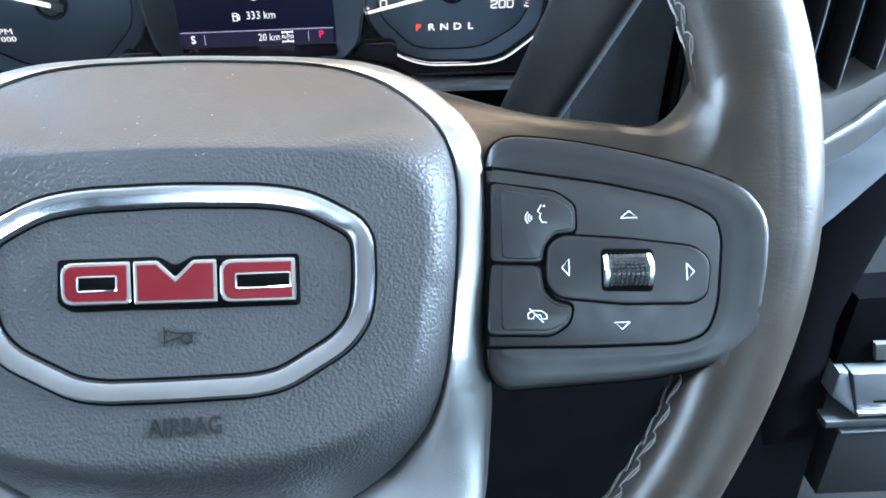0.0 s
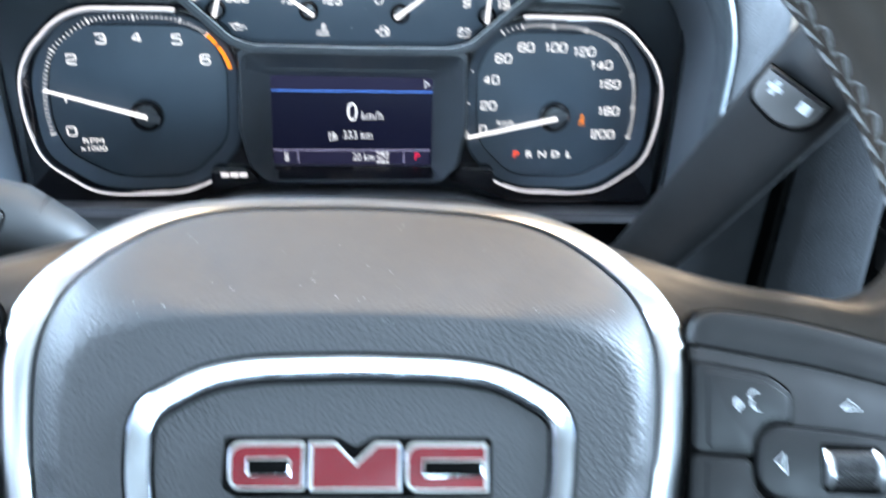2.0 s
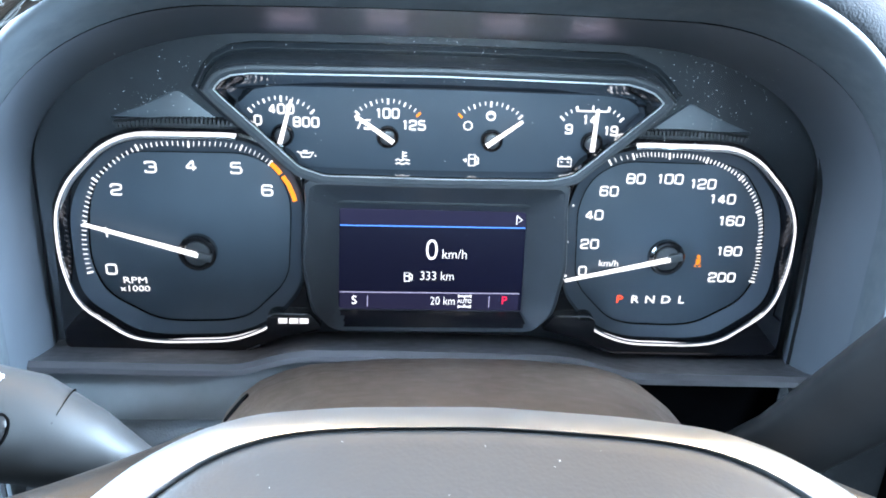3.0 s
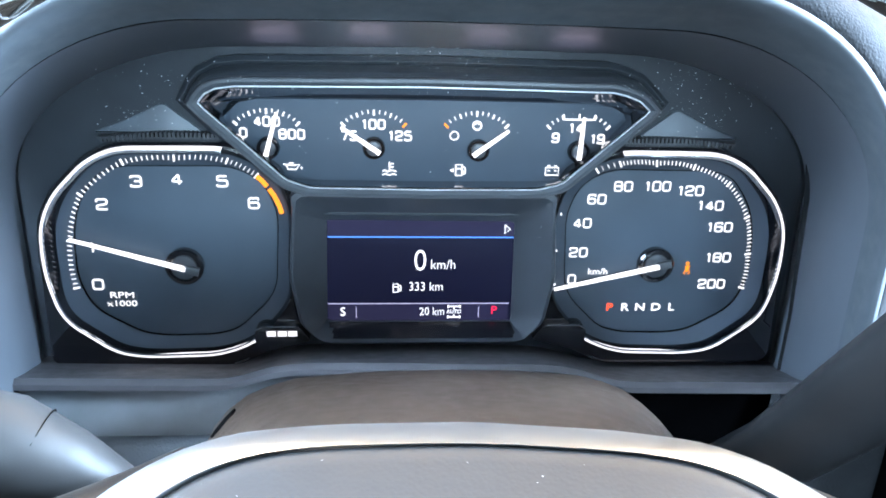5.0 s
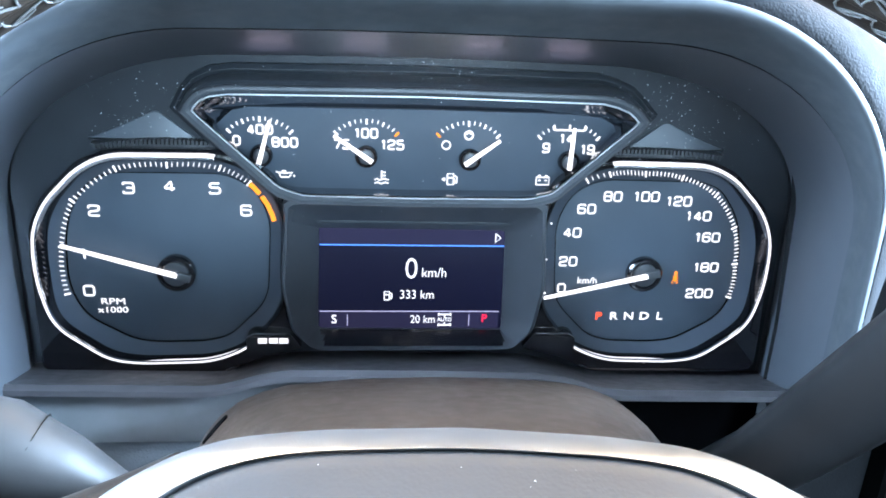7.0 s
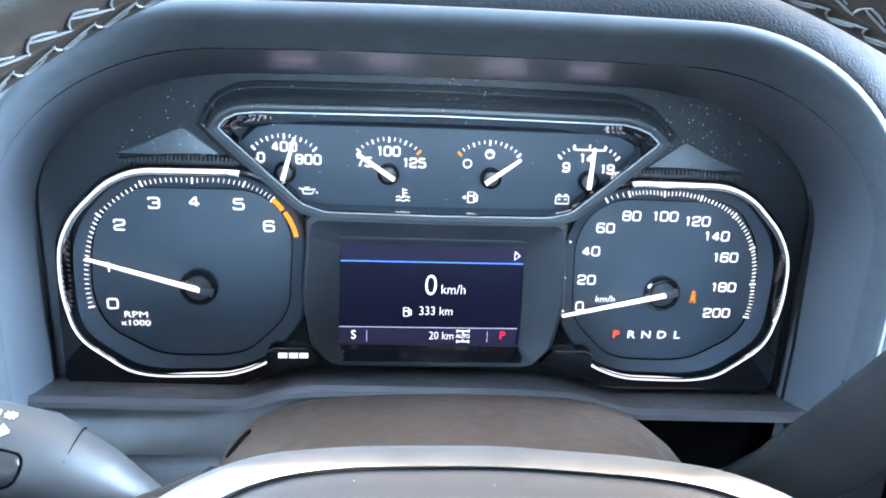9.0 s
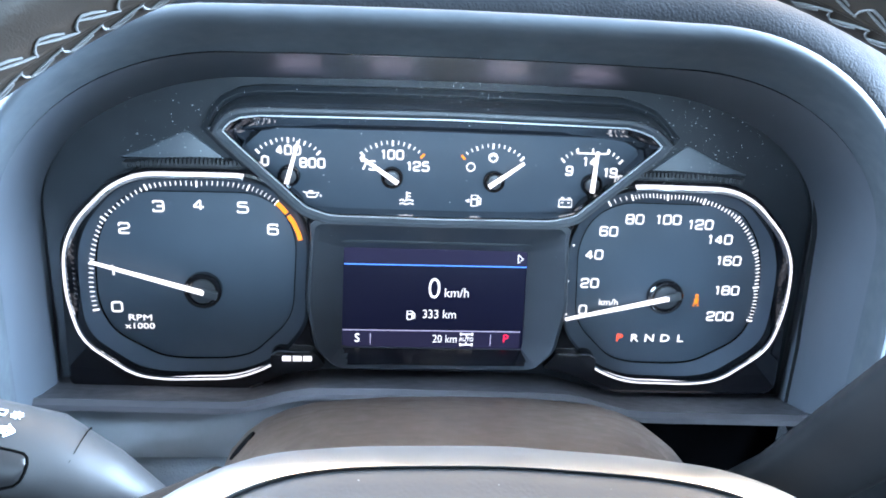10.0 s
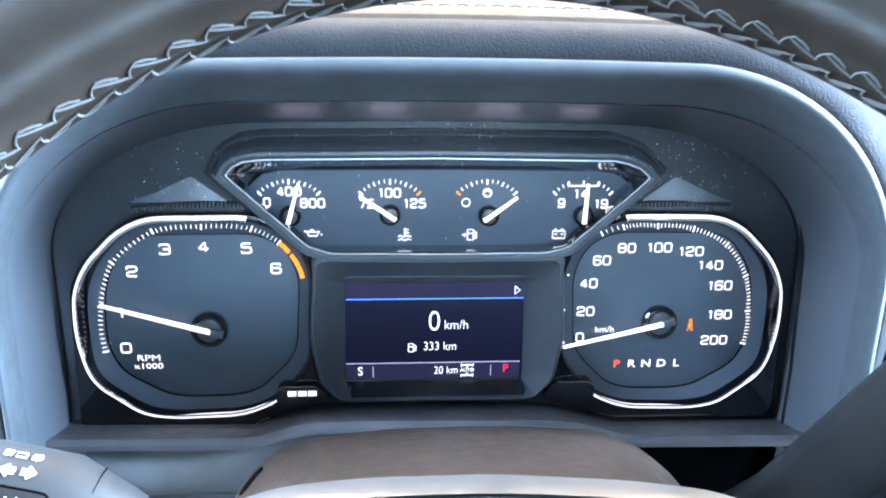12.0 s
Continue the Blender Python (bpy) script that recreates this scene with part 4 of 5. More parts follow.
def spoke(s):
    top = [(0.070, 0.0725, -0.052), (0.0800, 0.0670, -0.045), (0.0960, 0.0595, -0.033), (0.1100, 0.0540, -0.025), (0.1220, 0.0512, -0.019), (0.1340, 0.0494, -0.016), (0.1433, 0.0475, -0.0145), (0.1490, 0.0467, -0.0130), (0.1547, 0.0488, -0.0115), (0.1586, 0.0522, -0.0105), (0.1612, 0.0570, -0.0100), (0.1640, 0.0650, -0.0100), (0.1680, 0.0690, -0.0090), (0.1740, 0.0720, -0.0080), (0.1800, 0.0735, -0.0080), (0.1850, 0.0740, -0.0080)]
    fine = top
    for n in range(3):
        cut = [fine[0]]
        for p, q in zip(fine, fine[1:]):
            cut += [tuple(Vector(p).lerp(Vector(q), 0.25)), tuple(Vector(p).lerp(Vector(q), 0.75))]
        fine = cut + [fine[-1]]
    steps, rows = [(0.0, -0.035), (0.0, -0.012), (0.012, -0.0050), (0.03, -0.0015), (0.06, 0.0010), (0.12, 0.0035), (0.22, 0.0060), (0.32, 0.0060), (0.5, 0.004), (0.75, 0.003), (0.95, 0.002), (1.0, -0.004), (1.0, -0.03)], []
    dense = steps[:4]
    for p, q in zip(steps[3:10], steps[4:11]):
        dense += [(p[0] + (q[0] - p[0]) * n / 4, p[1] + (q[1] - p[1]) * n / 4) for n in range(1, 5)]
    for f, dz in dense + steps[11:]:
        rows.append([])
        for x, y, z in fine:
            k = max(0.0, min(1.0, (x - 0.138) / 0.028))
            v = y + (-0.034 - y) * f
            web = z + (pod_z(min(x, 0.160)) - 0.0115 - z) * min(1, f * 4) + dz * (1 - 0.78 * k if f == 0 else 1)
            web += 0.0008 * (max(0.0, min(1.0, (x - 0.140) / 0.022)) ** 2) if 0 < f < 1 else 0.0
            if x > 0.135 and 0 < f < 1:
                r, rim = rim_front(x * s, v)
                turn = math.atan2(v - CY, x * s - CX)
                crown = rim_front(CX + 0.1785 * math.cos(turn), CY + 0.1785 * math.sin(turn))[1]
                u = max(0.0, min(1.0, (r - 0.1420) / 0.0365))
                g = max(0.0, min(1.0, f / 0.22)) * max(0.0, min(1.0, (1 - f) / 0.15))
                g = 0.25 + 0.75 * g * g * (3 - 2 * g)
                web += (crown - web) * u * u * (3 - 2 * u) * g
                if r > 0.1785:
                    web = rim
                k = 0.004
                h = max(0.0, k - abs(web - rim)) / k if r < 0.1785 else 0.0
                fade = max(0.0, min(1.0, (0.1770 - r) / 0.012))
                web = max(web, rim) + h * h * k / 4 * fade + 0.0002
                web -= 0.0006 * max(0.0, min(1.0, (r - 0.1785) / 0.014)) + 0.0008 * max(0.0, 1 - f / 0.09) * max(0.0, min(1.0, (r - 0.1600) / 0.004))
                web -= 0.0012 * max(0.0, min(1.0, (f - 0.80) / 0.15)) * max(0.0, min(1.0, (x - 0.160) / 0.006))
            rows[-1].append((x * s, v, web))
    bm = bmesh.new()
    loft(bm, rows, closed=False)
    return bm


POD = [(0.0925, 0.0440), (0.1161, 0.0412), (0.1380, 0.0360), (0.1573, 0.0300), (0.1696, 0.0244), (0.1757, 0.0152), (0.1753, 0.0030), (0.1712, -0.0216), (0.1622, -0.0283), (0.1417, -0.0332), (0.1136, -0.0350), (0.0945, -0.0363), (0.0905, -0.0300)]
PANEL = [(0.0925, 0.0333), (0.1259, 0.0272), (0.1493, 0.0211), (0.1590, 0.0155), (0.1606, 0.0090), (0.1588, -0.0112), (0.1555, -0.0197), (0.1479, -0.0223), (0.1225, -0.0227), (0.0903, -0.0223)]


def pod(s, name, label):
    base = part("spoke", spoke(s), LEATHER, wheel, "smooth dark leather spoke cover", sharp=70)
    mid = (0.128 * s, 0.003)
    lo = polar(rounded(flipped(POD, s), 0.010, 5), 120, mid)
    hi = polar(rounded(flipped([(0.0945, 0.0355), (0.1265, 0.0296), (0.1505, 0.0236), (0.1615, 0.0170), (0.1632, 0.0090), (0.1612, -0.0122), (0.1572, -0.0222), (0.1482, -0.0250), (0.1225, -0.0254), (0.0935, -0.0252)], s), 0.006, 5), 120, mid)
    bm = bmesh.new()
    loft(bm, [flat(inset(lo, -0.0002), -0.022)] + [[(p[0] + (q[0] - p[0]) * f, p[1] + (q[1] - p[1]) * f, dz) for p, q in zip(lo, hi)] for f, dz in ((0, -0.0024), (0.05, -0.0017), (0.15, -0.0014), (0.30, -0.0010), (0.48, -0.0007), (0.68, -0.0006), (0.86, -0.0001), (1.0, 0.0))], last=True)
    body = part(name, lifted(bm), POD_BLACK, wheel, label, sharp=60)
    part("pod_gap", lifted(plate(inset(lo, -0.0006), -0.012, -0.0026, 0.0001)), GAP, body)
    pl = rounded(flipped(PANEL, s), [0.0005, 0.004, 0.006, 0.006, 0.006, 0.006, 0.006, 0.006, 0.004, 0.0005], 5)
    part("panel_gap", lifted(plate(inset(pl, -0.0006), -0.004, 0.0003, 0.0001)), GAP, body)
    return body, pl


right_pod, panel = pod(1, "switch_pod", "black switch pod with menu buttons and a roller")
left_pod, left_panel = pod(-1, "switch_pod", "black switch pod with speed buttons")


def key(name, loop, parent, z=0.0012, bevel=0.0006, material=BUTTON, label="", ridge=()):
    bm = plate(loop, -0.002, z, bevel)
    if ridge:
        plate(ridge, z - 0.0006, z + 0.0007, 0.0007, bm)
    return part(name, lifted(bm), material, parent, label)


up_down = key("button_plate", inset(panel, 0.0003), right_pod, 0.0008, label="flat plate with up and down arrows")
part("button_gap", lifted(plate(rounded([(0.0915, 0.0293), (0.1124, 0.0256), (0.1184, 0.0210), (0.1184, 0.0117), (0.1120, 0.0100), (0.1085, 0.0060), (0.1085, -0.0040), (0.1115, -0.0078), (0.1170, -0.0090), (0.1158, -0.0158), (0.1100, -0.0196), (0.0900, -0.0190)], 0.0025), -0.001, 0.00095, 0.0001)), GAP, right_pod)
voice = key("voice_button", rounded([(0.0927, 0.0286), (0.1122, 0.0249), (0.1176, 0.0206), (0.1176, 0.0124), (0.1112, 0.0122), (0.1082, 0.0087), (0.1075, 0.0034), (0.0919, 0.0042)], 0.0022), right_pod, 0.0022, 0.0009, label="voice command button", ridge=rounded([(0.0956, 0.0262), (0.1110, 0.0234), (0.1166, 0.0196), (0.1166, 0.0132), (0.1104, 0.0128), (0.1076, 0.0092), (0.1068, 0.0046), (0.0952, 0.0052)], 0.002))
hang = key("hang_up_button", rounded([(0.0919, 0.0035), (0.1070, 0.0026), (0.1077, -0.0053), (0.1108, -0.0086), (0.1162, -0.0098), (0.1151, -0.0152), (0.1097, -0.0189), (0.0904, -0.0183)], 0.0022), right_pod, 0.0022, 0.0009, label="hang-up button", ridge=rounded([(0.0950, 0.0026), (0.1062, 0.0018), (0.1068, -0.0058), (0.1102, -0.0094), (0.1152, -0.0104), (0.1142, -0.0146), (0.1092, -0.0174), (0.0944, -0.0168)], 0.002))
rocker_loop = rounded([(0.1130, 0.0117), (0.1322, 0.0099), (0.1525, 0.0068), (0.1567, 0.0023), (0.1553, -0.0078), (0.1515, -0.0101), (0.1314, -0.0098), (0.1119, -0.0074), (0.1083, -0.0029), (0.1090, 0.0085)], 0.0035)
part("rocker_gap", lifted(plate(inset(rocker_loop, -0.0006), -0.001, 0.0011, 0.0001)), GAP, right_pod)
rocker = key("rocker", rocker_loop, right_pod, 0.0026, 0.0010, label="rocker with left and right arrows")
RX, RY = 0.1322, 0.0005
part("roller_slot", lifted(plate(rounded([(RX - 0.0076, 0.0072), (RX + 0.0076, 0.0066), (RX + 0.0072, -0.0063), (RX - 0.0078, -0.0057)], 0.0015), 0.0, 0.0028, 0.0001)), GAP, rocker)
bm = bmesh.new()
for i in range(8):
    for j in range(15):
        x = RX - 0.00483 + 0.00138 * i
        b = radians(18 + 10.3 * j)
        y, z = RY + 0.0060 * math.cos(b), -0.0012 + 0.0070 * math.sin(b)
        n = Vector((0, math.cos(b), math.sin(b)))
        e = Vector((0, -math.sin(b), math.cos(b)))
        c = Vector((x, y, z))
        q = [c + Vector((dx, 0, 0)) + e * de - n * 0.0006 for dx, de in ((-0.0006, -0.0005), (0.0006, -0.0005), (0.0006, 0.0005), (-0.0006, 0.0005))]
        r = [c + Vector((dx, 0, 0)) + e * de for dx, de in ((-0.00025, -0.0002), (0.00025, -0.0002), (0.00025, 0.0002), (-0.00025, 0.0002))]
        loft(bm, [[tuple(v) for v in q], [tuple(v) for v in r]], last=True)
tube([(RX - 0.0060, RY, -0.0012), (RX + 0.0060, RY, -0.0012)], 0.0061, n=32, bm=bm)
part("roller", lifted(bm), surface("roller_rubber", (0.030, 0.030, 0.031), 0.30), rocker, "knurled dark roller", sharp=30)
for x in (RX - 0.0063, RX + 0.0063):
    bm = tube([(x - 0.0008, RY, -0.0012), (x - 0.0004, RY, -0.0012), (x + 0.0004, RY, -0.0012), (x + 0.0008, RY, -0.0012)], [0.0060, 0.0064, 0.0064, 0.0060], n=40)
    part("roller_cheek", lifted(bm), SILVER, rocker, "bright metal roller end")


def marks(name, strokes, width, z, parent, label, material=PRINT):
    bm = bmesh.new()
    for pts in strokes:
        stroke(bm, pts, width, z - 0.0003, z + 0.00012)
    for v in bm.verts:
        v.co.z += pod_z(v.co.x)
    return part(name, bm, material, parent, label)


def tri(x, y, w, h, turn):
    c, s = math.cos(radians(turn)), math.sin(radians(turn))
    pts = [(-w / 2, -h / 2), (w / 2, -h / 2), (0, h / 2), (-w / 2, -h / 2)]
    return [(x + a * c - b * s, y + a * s + b * c) for a, b in pts]


marks("up_arrow", [tri(0.1337, 0.0173, 0.0048, 0.0021, 0)], 0.00027, 0.0008, up_down, "printed white outline arrow")
marks("down_arrow", [tri(0.1307, -0.0165, 0.0046, 0.0021, 180)], 0.00027, 0.0008, up_down, "printed white outline arrow")
marks("left_arrow", [tri(0.1140, 0.0018, 0.0050, 0.0021, 90)], 0.00027, 0.0026, rocker, "printed white outline arrow")
marks("right_arrow", [tri(0.1504, -0.0006, 0.0050, 0.0021, -90)], 0.00027, 0.0026, rocker, "printed white outline arrow")
vx, vy = 0.1062, 0.0181
marks("voice_symbol", [arc(vx - 0.0012, vy - 0.0008, r, 135, 225, 6) for r in (0.0008, 0.0016, 0.0024)] + [[(vx + 0.0012, vy + 0.0030), (vx, vy + 0.0010), (vx + 0.0009, vy + 0.0004), (vx + 0.0006, vy - 0.0008), (vx + 0.0012, vy - 0.0022), (vx + 0.0026, vy - 0.0024)], arc(vx + 0.0020, vy + 0.0026, 0.0002, 0, 360, 8)], 0.00026, 0.0029, voice, "printed white voice symbol")
vx, vy = 0.1051, -0.0125
marks("hang_up_symbol", [[(vx - 0.0028, vy + 0.0006), (vx - 0.0026, vy - 0.0010), (vx - 0.0012, vy - 0.0010), (vx - 0.0008, vy + 0.0002), (vx + 0.0010, vy + 0.0001), (vx + 0.0014, vy - 0.0011), (vx + 0.0028, vy - 0.0012), (vx + 0.0028, vy + 0.0002), (vx + 0.0014, vy + 0.0013), (vx - 0.0012, vy + 0.0015), (vx - 0.0028, vy + 0.0006)], [(vx - 0.0024, vy + 0.0022), (vx + 0.0018, vy - 0.0022)]], 0.00026, 0.0029, hang, "printed white hang-up symbol")
lp = key("button_plate", inset(left_panel, 0.0003), left_pod, 0.0008)
key("speed_rocker", rounded([(-0.150, 0.010), (-0.120, 0.013), (-0.118, -0.014), (-0.150, -0.014)], 0.003), left_pod, 0.0024)
part("bright_edge", lifted(plate(rounded([(-0.1155, 0.012), (-0.1140, 0.012), (-0.1135, -0.014), (-0.1150, -0.014)], 0.0005), 0.0, 0.0024, 0.0002)), CHROME, left_pod, "thin bright edge strip")

# ---- instrument cluster ----
cluster = thing("instrument_cluster", pose(0, 0.6, 0.62, 90, 0, 0) @ Matrix.Scale(0.986, 4), "lit gauge cluster with two dials, four small gauges and a screen", "instrument cluster")
DIAL_O = [(-0.0905, 0.0640), (-0.1420, 0.0635), (-0.1560, 0.0575), (-0.1735, 0.0400), (-0.1805, 0.0250), (-0.1815, 0.0020), (-0.1765, -0.0226), (-0.1520, -0.0412), (-0.1370, -0.0434), (-0.1000, -0.0424), (-0.0800, -0.0335), (-0.0640, -0.0130), (-0.0620, 0.0340), (-0.0700, 0.0530)]
DIAL_I = [(-0.0912, 0.0530), (-0.1438, 0.0526), (-0.1540, 0.0491), (-0.1652, 0.0342), (-0.1690, 0.0180), (-0.1700, -0.0046), (-0.1640, -0.0209), (-0.1410, -0.0345), (-0.1290, -0.0360), (-0.1050, -0.0355), (-0.0935, -0.0325), (-0.0735, -0.0125), (-0.0710, 0.0306), (-0.0776, 0.0456)]
MASK_EDGE = [(-0.0560, -0.0355), (-0.0740, -0.0405), (-0.0950, -0.0505), (-0.1810, -0.0512), (-0.1855, -0.0470), (-0.1842, 0.0), (-0.1828, 0.0270), (-0.1758, 0.0415), (-0.1575, 0.0597), (-0.1425, 0.0656), (-0.0900, 0.0660), (-0.0690, 0.0540), (-0.0600, 0.0350), (-0.0600, -0.0200)]
HUB_X, HUB_Y = -0.1180, 0.0025


def dial(s, label):
    c = (s * -HUB_X, HUB_Y) if s > 0 else (HUB_X, HUB_Y)
    flip = -1 if s > 0 else 1
    o = polar(rounded([(x * flip, y) for x, y in DIAL_O], 0.010), 144, c)
    i = polar(rounded([(x * flip, y) for x, y in DIAL_I], 0.010), 144, c)
    def across(low, high):
        """A loop between face and ring; the band is broader below."""
        out = []
        for a, b in zip(i, o):
            k = max(0.0, min(1.0, (0.004 - a[1]) / 0.022))
            out.append(tuple(Vector(a).lerp(Vector(b), high + (low - high) * k * k * (3 - 2 * k))))
        return out

    g = part("dial", plate(i, -0.003, 0.0, 0.0002), DIAL, cluster, label)
    bm = bmesh.new()
    loft(bm, [flat(i, -0.0004), flat(i, 0.0006), flat(inset(i, -0.0005), 0.0010), flat(across(0.84, 0.62), 0.0040)])
    part("tick_band", bm, DIAL_RIM, g)
    part("face_groove", band(inset(i, -0.0003), inset(i, 0.0001), -0.001, 0.0012, 0.0001), GAP, g)
    mid = across(0.84, 0.62)
    bm = bmesh.new()
    loft(bm, [flat(mid, 0.0040), flat(across(0.92, 0.86), 0.0108)])
    part("gloss_wall", bm, DIAL_WALL, g, "gloss black inner wall")
    B = polar(rounded([(x * flip, y) for x, y in MASK_EDGE], 0.004), 144, c)
    bm = bmesh.new()
    loft(bm, [flat(inset(o, 0.0004), 0.0092), flat(inset(o, -0.0010), 0.0088), flat(inset(B, 0.0012), 0.0080), flat(B, 0.0070), flat(B, -0.012)])
    part("black_bezel", bm, GLOSS, g, "gloss black lower bezel")
    bm = bmesh.new()
    low = [p for p in inset(B, 0.0008) if p[1] < -0.036 and 0.088 < abs(p[0]) < 0.181]
    stroke(bm, sorted(low), 0.0004, 0.0070, 0.0084)
    part("bezel_line", bm, BLACK_CHROME, g, "fine polished line along the bezel")
    # bright ring, glowing in place of chrome reflections; open where the neighbouring bezels cut it
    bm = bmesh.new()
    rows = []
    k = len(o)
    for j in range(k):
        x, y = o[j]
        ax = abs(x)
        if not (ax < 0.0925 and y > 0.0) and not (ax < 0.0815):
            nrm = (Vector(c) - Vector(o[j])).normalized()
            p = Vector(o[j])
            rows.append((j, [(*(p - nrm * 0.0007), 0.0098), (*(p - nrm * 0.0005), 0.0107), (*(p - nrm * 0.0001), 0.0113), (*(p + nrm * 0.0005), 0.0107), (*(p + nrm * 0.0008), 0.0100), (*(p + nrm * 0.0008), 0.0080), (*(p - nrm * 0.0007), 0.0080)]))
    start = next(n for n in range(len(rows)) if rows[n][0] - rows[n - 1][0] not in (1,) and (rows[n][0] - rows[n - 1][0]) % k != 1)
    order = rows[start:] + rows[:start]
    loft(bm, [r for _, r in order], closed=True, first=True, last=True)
    part("bright_ring", bm, GLEAM_GLOW, g, "thin chrome ring with an added white glow round the dial", sharp=60)
    bm = bmesh.new()
    near = [tuple(Vector(a).lerp(Vector(b), 0.90)) for a, b in zip(i, o)]
    loft(bm, [[(*inset(near, dx)[j], z) for j, _ in order] for dx, z in ((-0.0002, 0.0104), (0.0, 0.0112), (0.0004, 0.0112), (0.0006, 0.0104))], closed=False)
    part("inner_line", bm, CHROME, g, "fine polished line inside the ring")
    bm = bmesh.new()
    upper_arc = [j for j, _ in order if o[j][1] > 0.012]
    loft(bm, [[(*inset(o, d + 0.0011 * max(0.0, min(1.0, (o[j][1] - 0.012) / 0.02)) * w)[j], z) for j in upper_arc] for d, w, z in ((0.0007, 0.0, 0.0098), (0.0008, 0.0, 0.0109), (0.0010, 0.5, 0.0111), (0.0011, 1.0, 0.0104), (0.0012, 1.0, 0.0090))], closed=False)
    part("upper_band", bm, SILVER, g, "satin silver band along the upper ring")
    return g, c, o, i


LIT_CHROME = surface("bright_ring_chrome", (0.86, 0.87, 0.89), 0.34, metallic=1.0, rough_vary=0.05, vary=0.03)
rev, rev_c, rev_o, rev_i = dial(-1, "dark blue-black rev counter face")
spd, spd_c, spd_o, spd_i = dial(1, "dark blue-black speedometer face")


def mark_on(name, strokes, width, z, parent, material, label=""):
    bm = bmesh.new()
    for pts in strokes:
        stroke(bm, pts, width, z, z + 0.00025)
    return part(name, bm, material, parent, label)


def ticks(name, major, counts, c, parent, label, z=0.0042):
    bm = bmesh.new()
    for n, (a, b) in enumerate(zip(major, major[1:])):
        last = n == len(counts) - 1
        for j in range(counts[n] + (1 if last else 0)):
            f = j / counts[n]
            p = Vector(a).lerp(Vector(b), f)
            out = (p - Vector(c)).normalized()
            p = p + out * 0.0044 * f * (1 - f) * min(1, (Vector(b) - Vector(a)).length / 0.02)
            big = j == 0 or (last and j == counts[n])
            h, w = (0.0031, 0.00080) if big else (0.0021, 0.00032)
            stroke(bm, [tuple(p - out * h / 2), tuple(p + out * h / 2)], w, z - 0.0006, z)
    return part(name, bm, WHITE, parent, label)


REV = [(-0.1700, -0.0085), (-0.1700, 0.0159), (-0.1625, 0.0392), (-0.1415, 0.0552), (-0.1176, 0.0574), (-0.0933, 0.0563), (-0.0800, 0.0492)]
ticks("tick_marks", REV, (10, 10, 10, 10, 10, 7), rev_c, rev, "white scale marks")
SPD = [(0.0665, -0.0072), (0.0649, 0.0033), (0.0665, 0.0120), (0.0675, 0.0313), (0.0839, 0.0532), (0.0951, 0.0565), (0.1131, 0.0570), (0.1322, 0.0553), (0.1508, 0.0468), (0.1630, 0.0296), (0.1666, 0.0098), (0.1662, -0.0090)]
ticks("tick_marks", SPD[4:], (4, 10, 10, 10, 10, 10, 10), spd_c, spd, "white scale marks")
ticks("tick_marks", SPD[:2], (7,), spd_c, spd, "white scale marks")
bm = bmesh.new()
for x, y in (SPD[2], SPD[3]):
    stroke(bm, [(x, y - 0.0005), (x + 0.0008, y - 0.0004)], 0.0009, 0.0036, 0.0042)
part("tick_marks", bm, WHITE, spd, "white scale marks")
bm = bmesh.new()
stroke(bm, [(-0.0800, 0.0492), (-0.0776, 0.0470), (-0.0752, 0.0440)], 0.0021, 0.0038, 0.0044)
stroke(bm, [(-0.0743, 0.0428), (-0.0718, 0.0390), (-0.0697, 0.0340), (-0.0688, 0.0305)], 0.0021, 0.0038, 0.0044)
part("red_zone", bm, ORANGE, rev, "orange-red warning zone")

GLYPHS = {
    "0": ([(0, 0), (0, 1), (1, 1), (1, 0), (0, 0)],), "1": ([(0.30, 0.80), (0.62, 1), (0.62, 0)],), "2": ([(0, 0.72), (0, 1), (1, 1), (1, 0.53), (0, 0.38), (0, 0), (1, 0)],),
    "3": ([(0, 0.80), (0, 1), (1, 1), (1, 0), (0, 0), (0, 0.20)], [(0.35, 0.52), (1, 0.52)]), "4": ([(0.74, 0), (0.74, 1), (0, 0.26), (1.05, 0.26)],), "5": ([(0.95, 1), (0.03, 1), (0, 0.58), (1, 0.58), (1, 0), (0, 0), (0, 0.18)],),
    "6": ([(0.95, 0.80), (0.95, 1), (0, 1), (0, 0), (1, 0), (1, 0.56), (0, 0.56)],), "7": ([(0, 1), (1, 1), (0.40, 0)],), "8": ([(0, 0), (0, 1), (1, 1), (1, 0), (0, 0)], [(0, 0.52), (1, 0.52)]), "9": ([(0, 0.20), (0, 0), (1, 0), (1, 1), (0, 1), (0, 0.44), (1, 0.44)],)}


def soft_path(pts, r, n=4):
    out = [Vector(pts[0])]
    for p, q, s in zip(pts, pts[1:], pts[2:]):
        p, q, s = Vector(p), Vector(q), Vector(s)
        k = min(r, 0.45 * (p - q).length, 0.45 * (s - q).length)
        e, f = q + (p - q).normalized() * k, q + (s - q).normalized() * k
        out += [e.lerp(q, j / n).lerp(q.lerp(f, j / n), j / n) for j in range(n + 1)]
    return out + [Vector(pts[-1])]


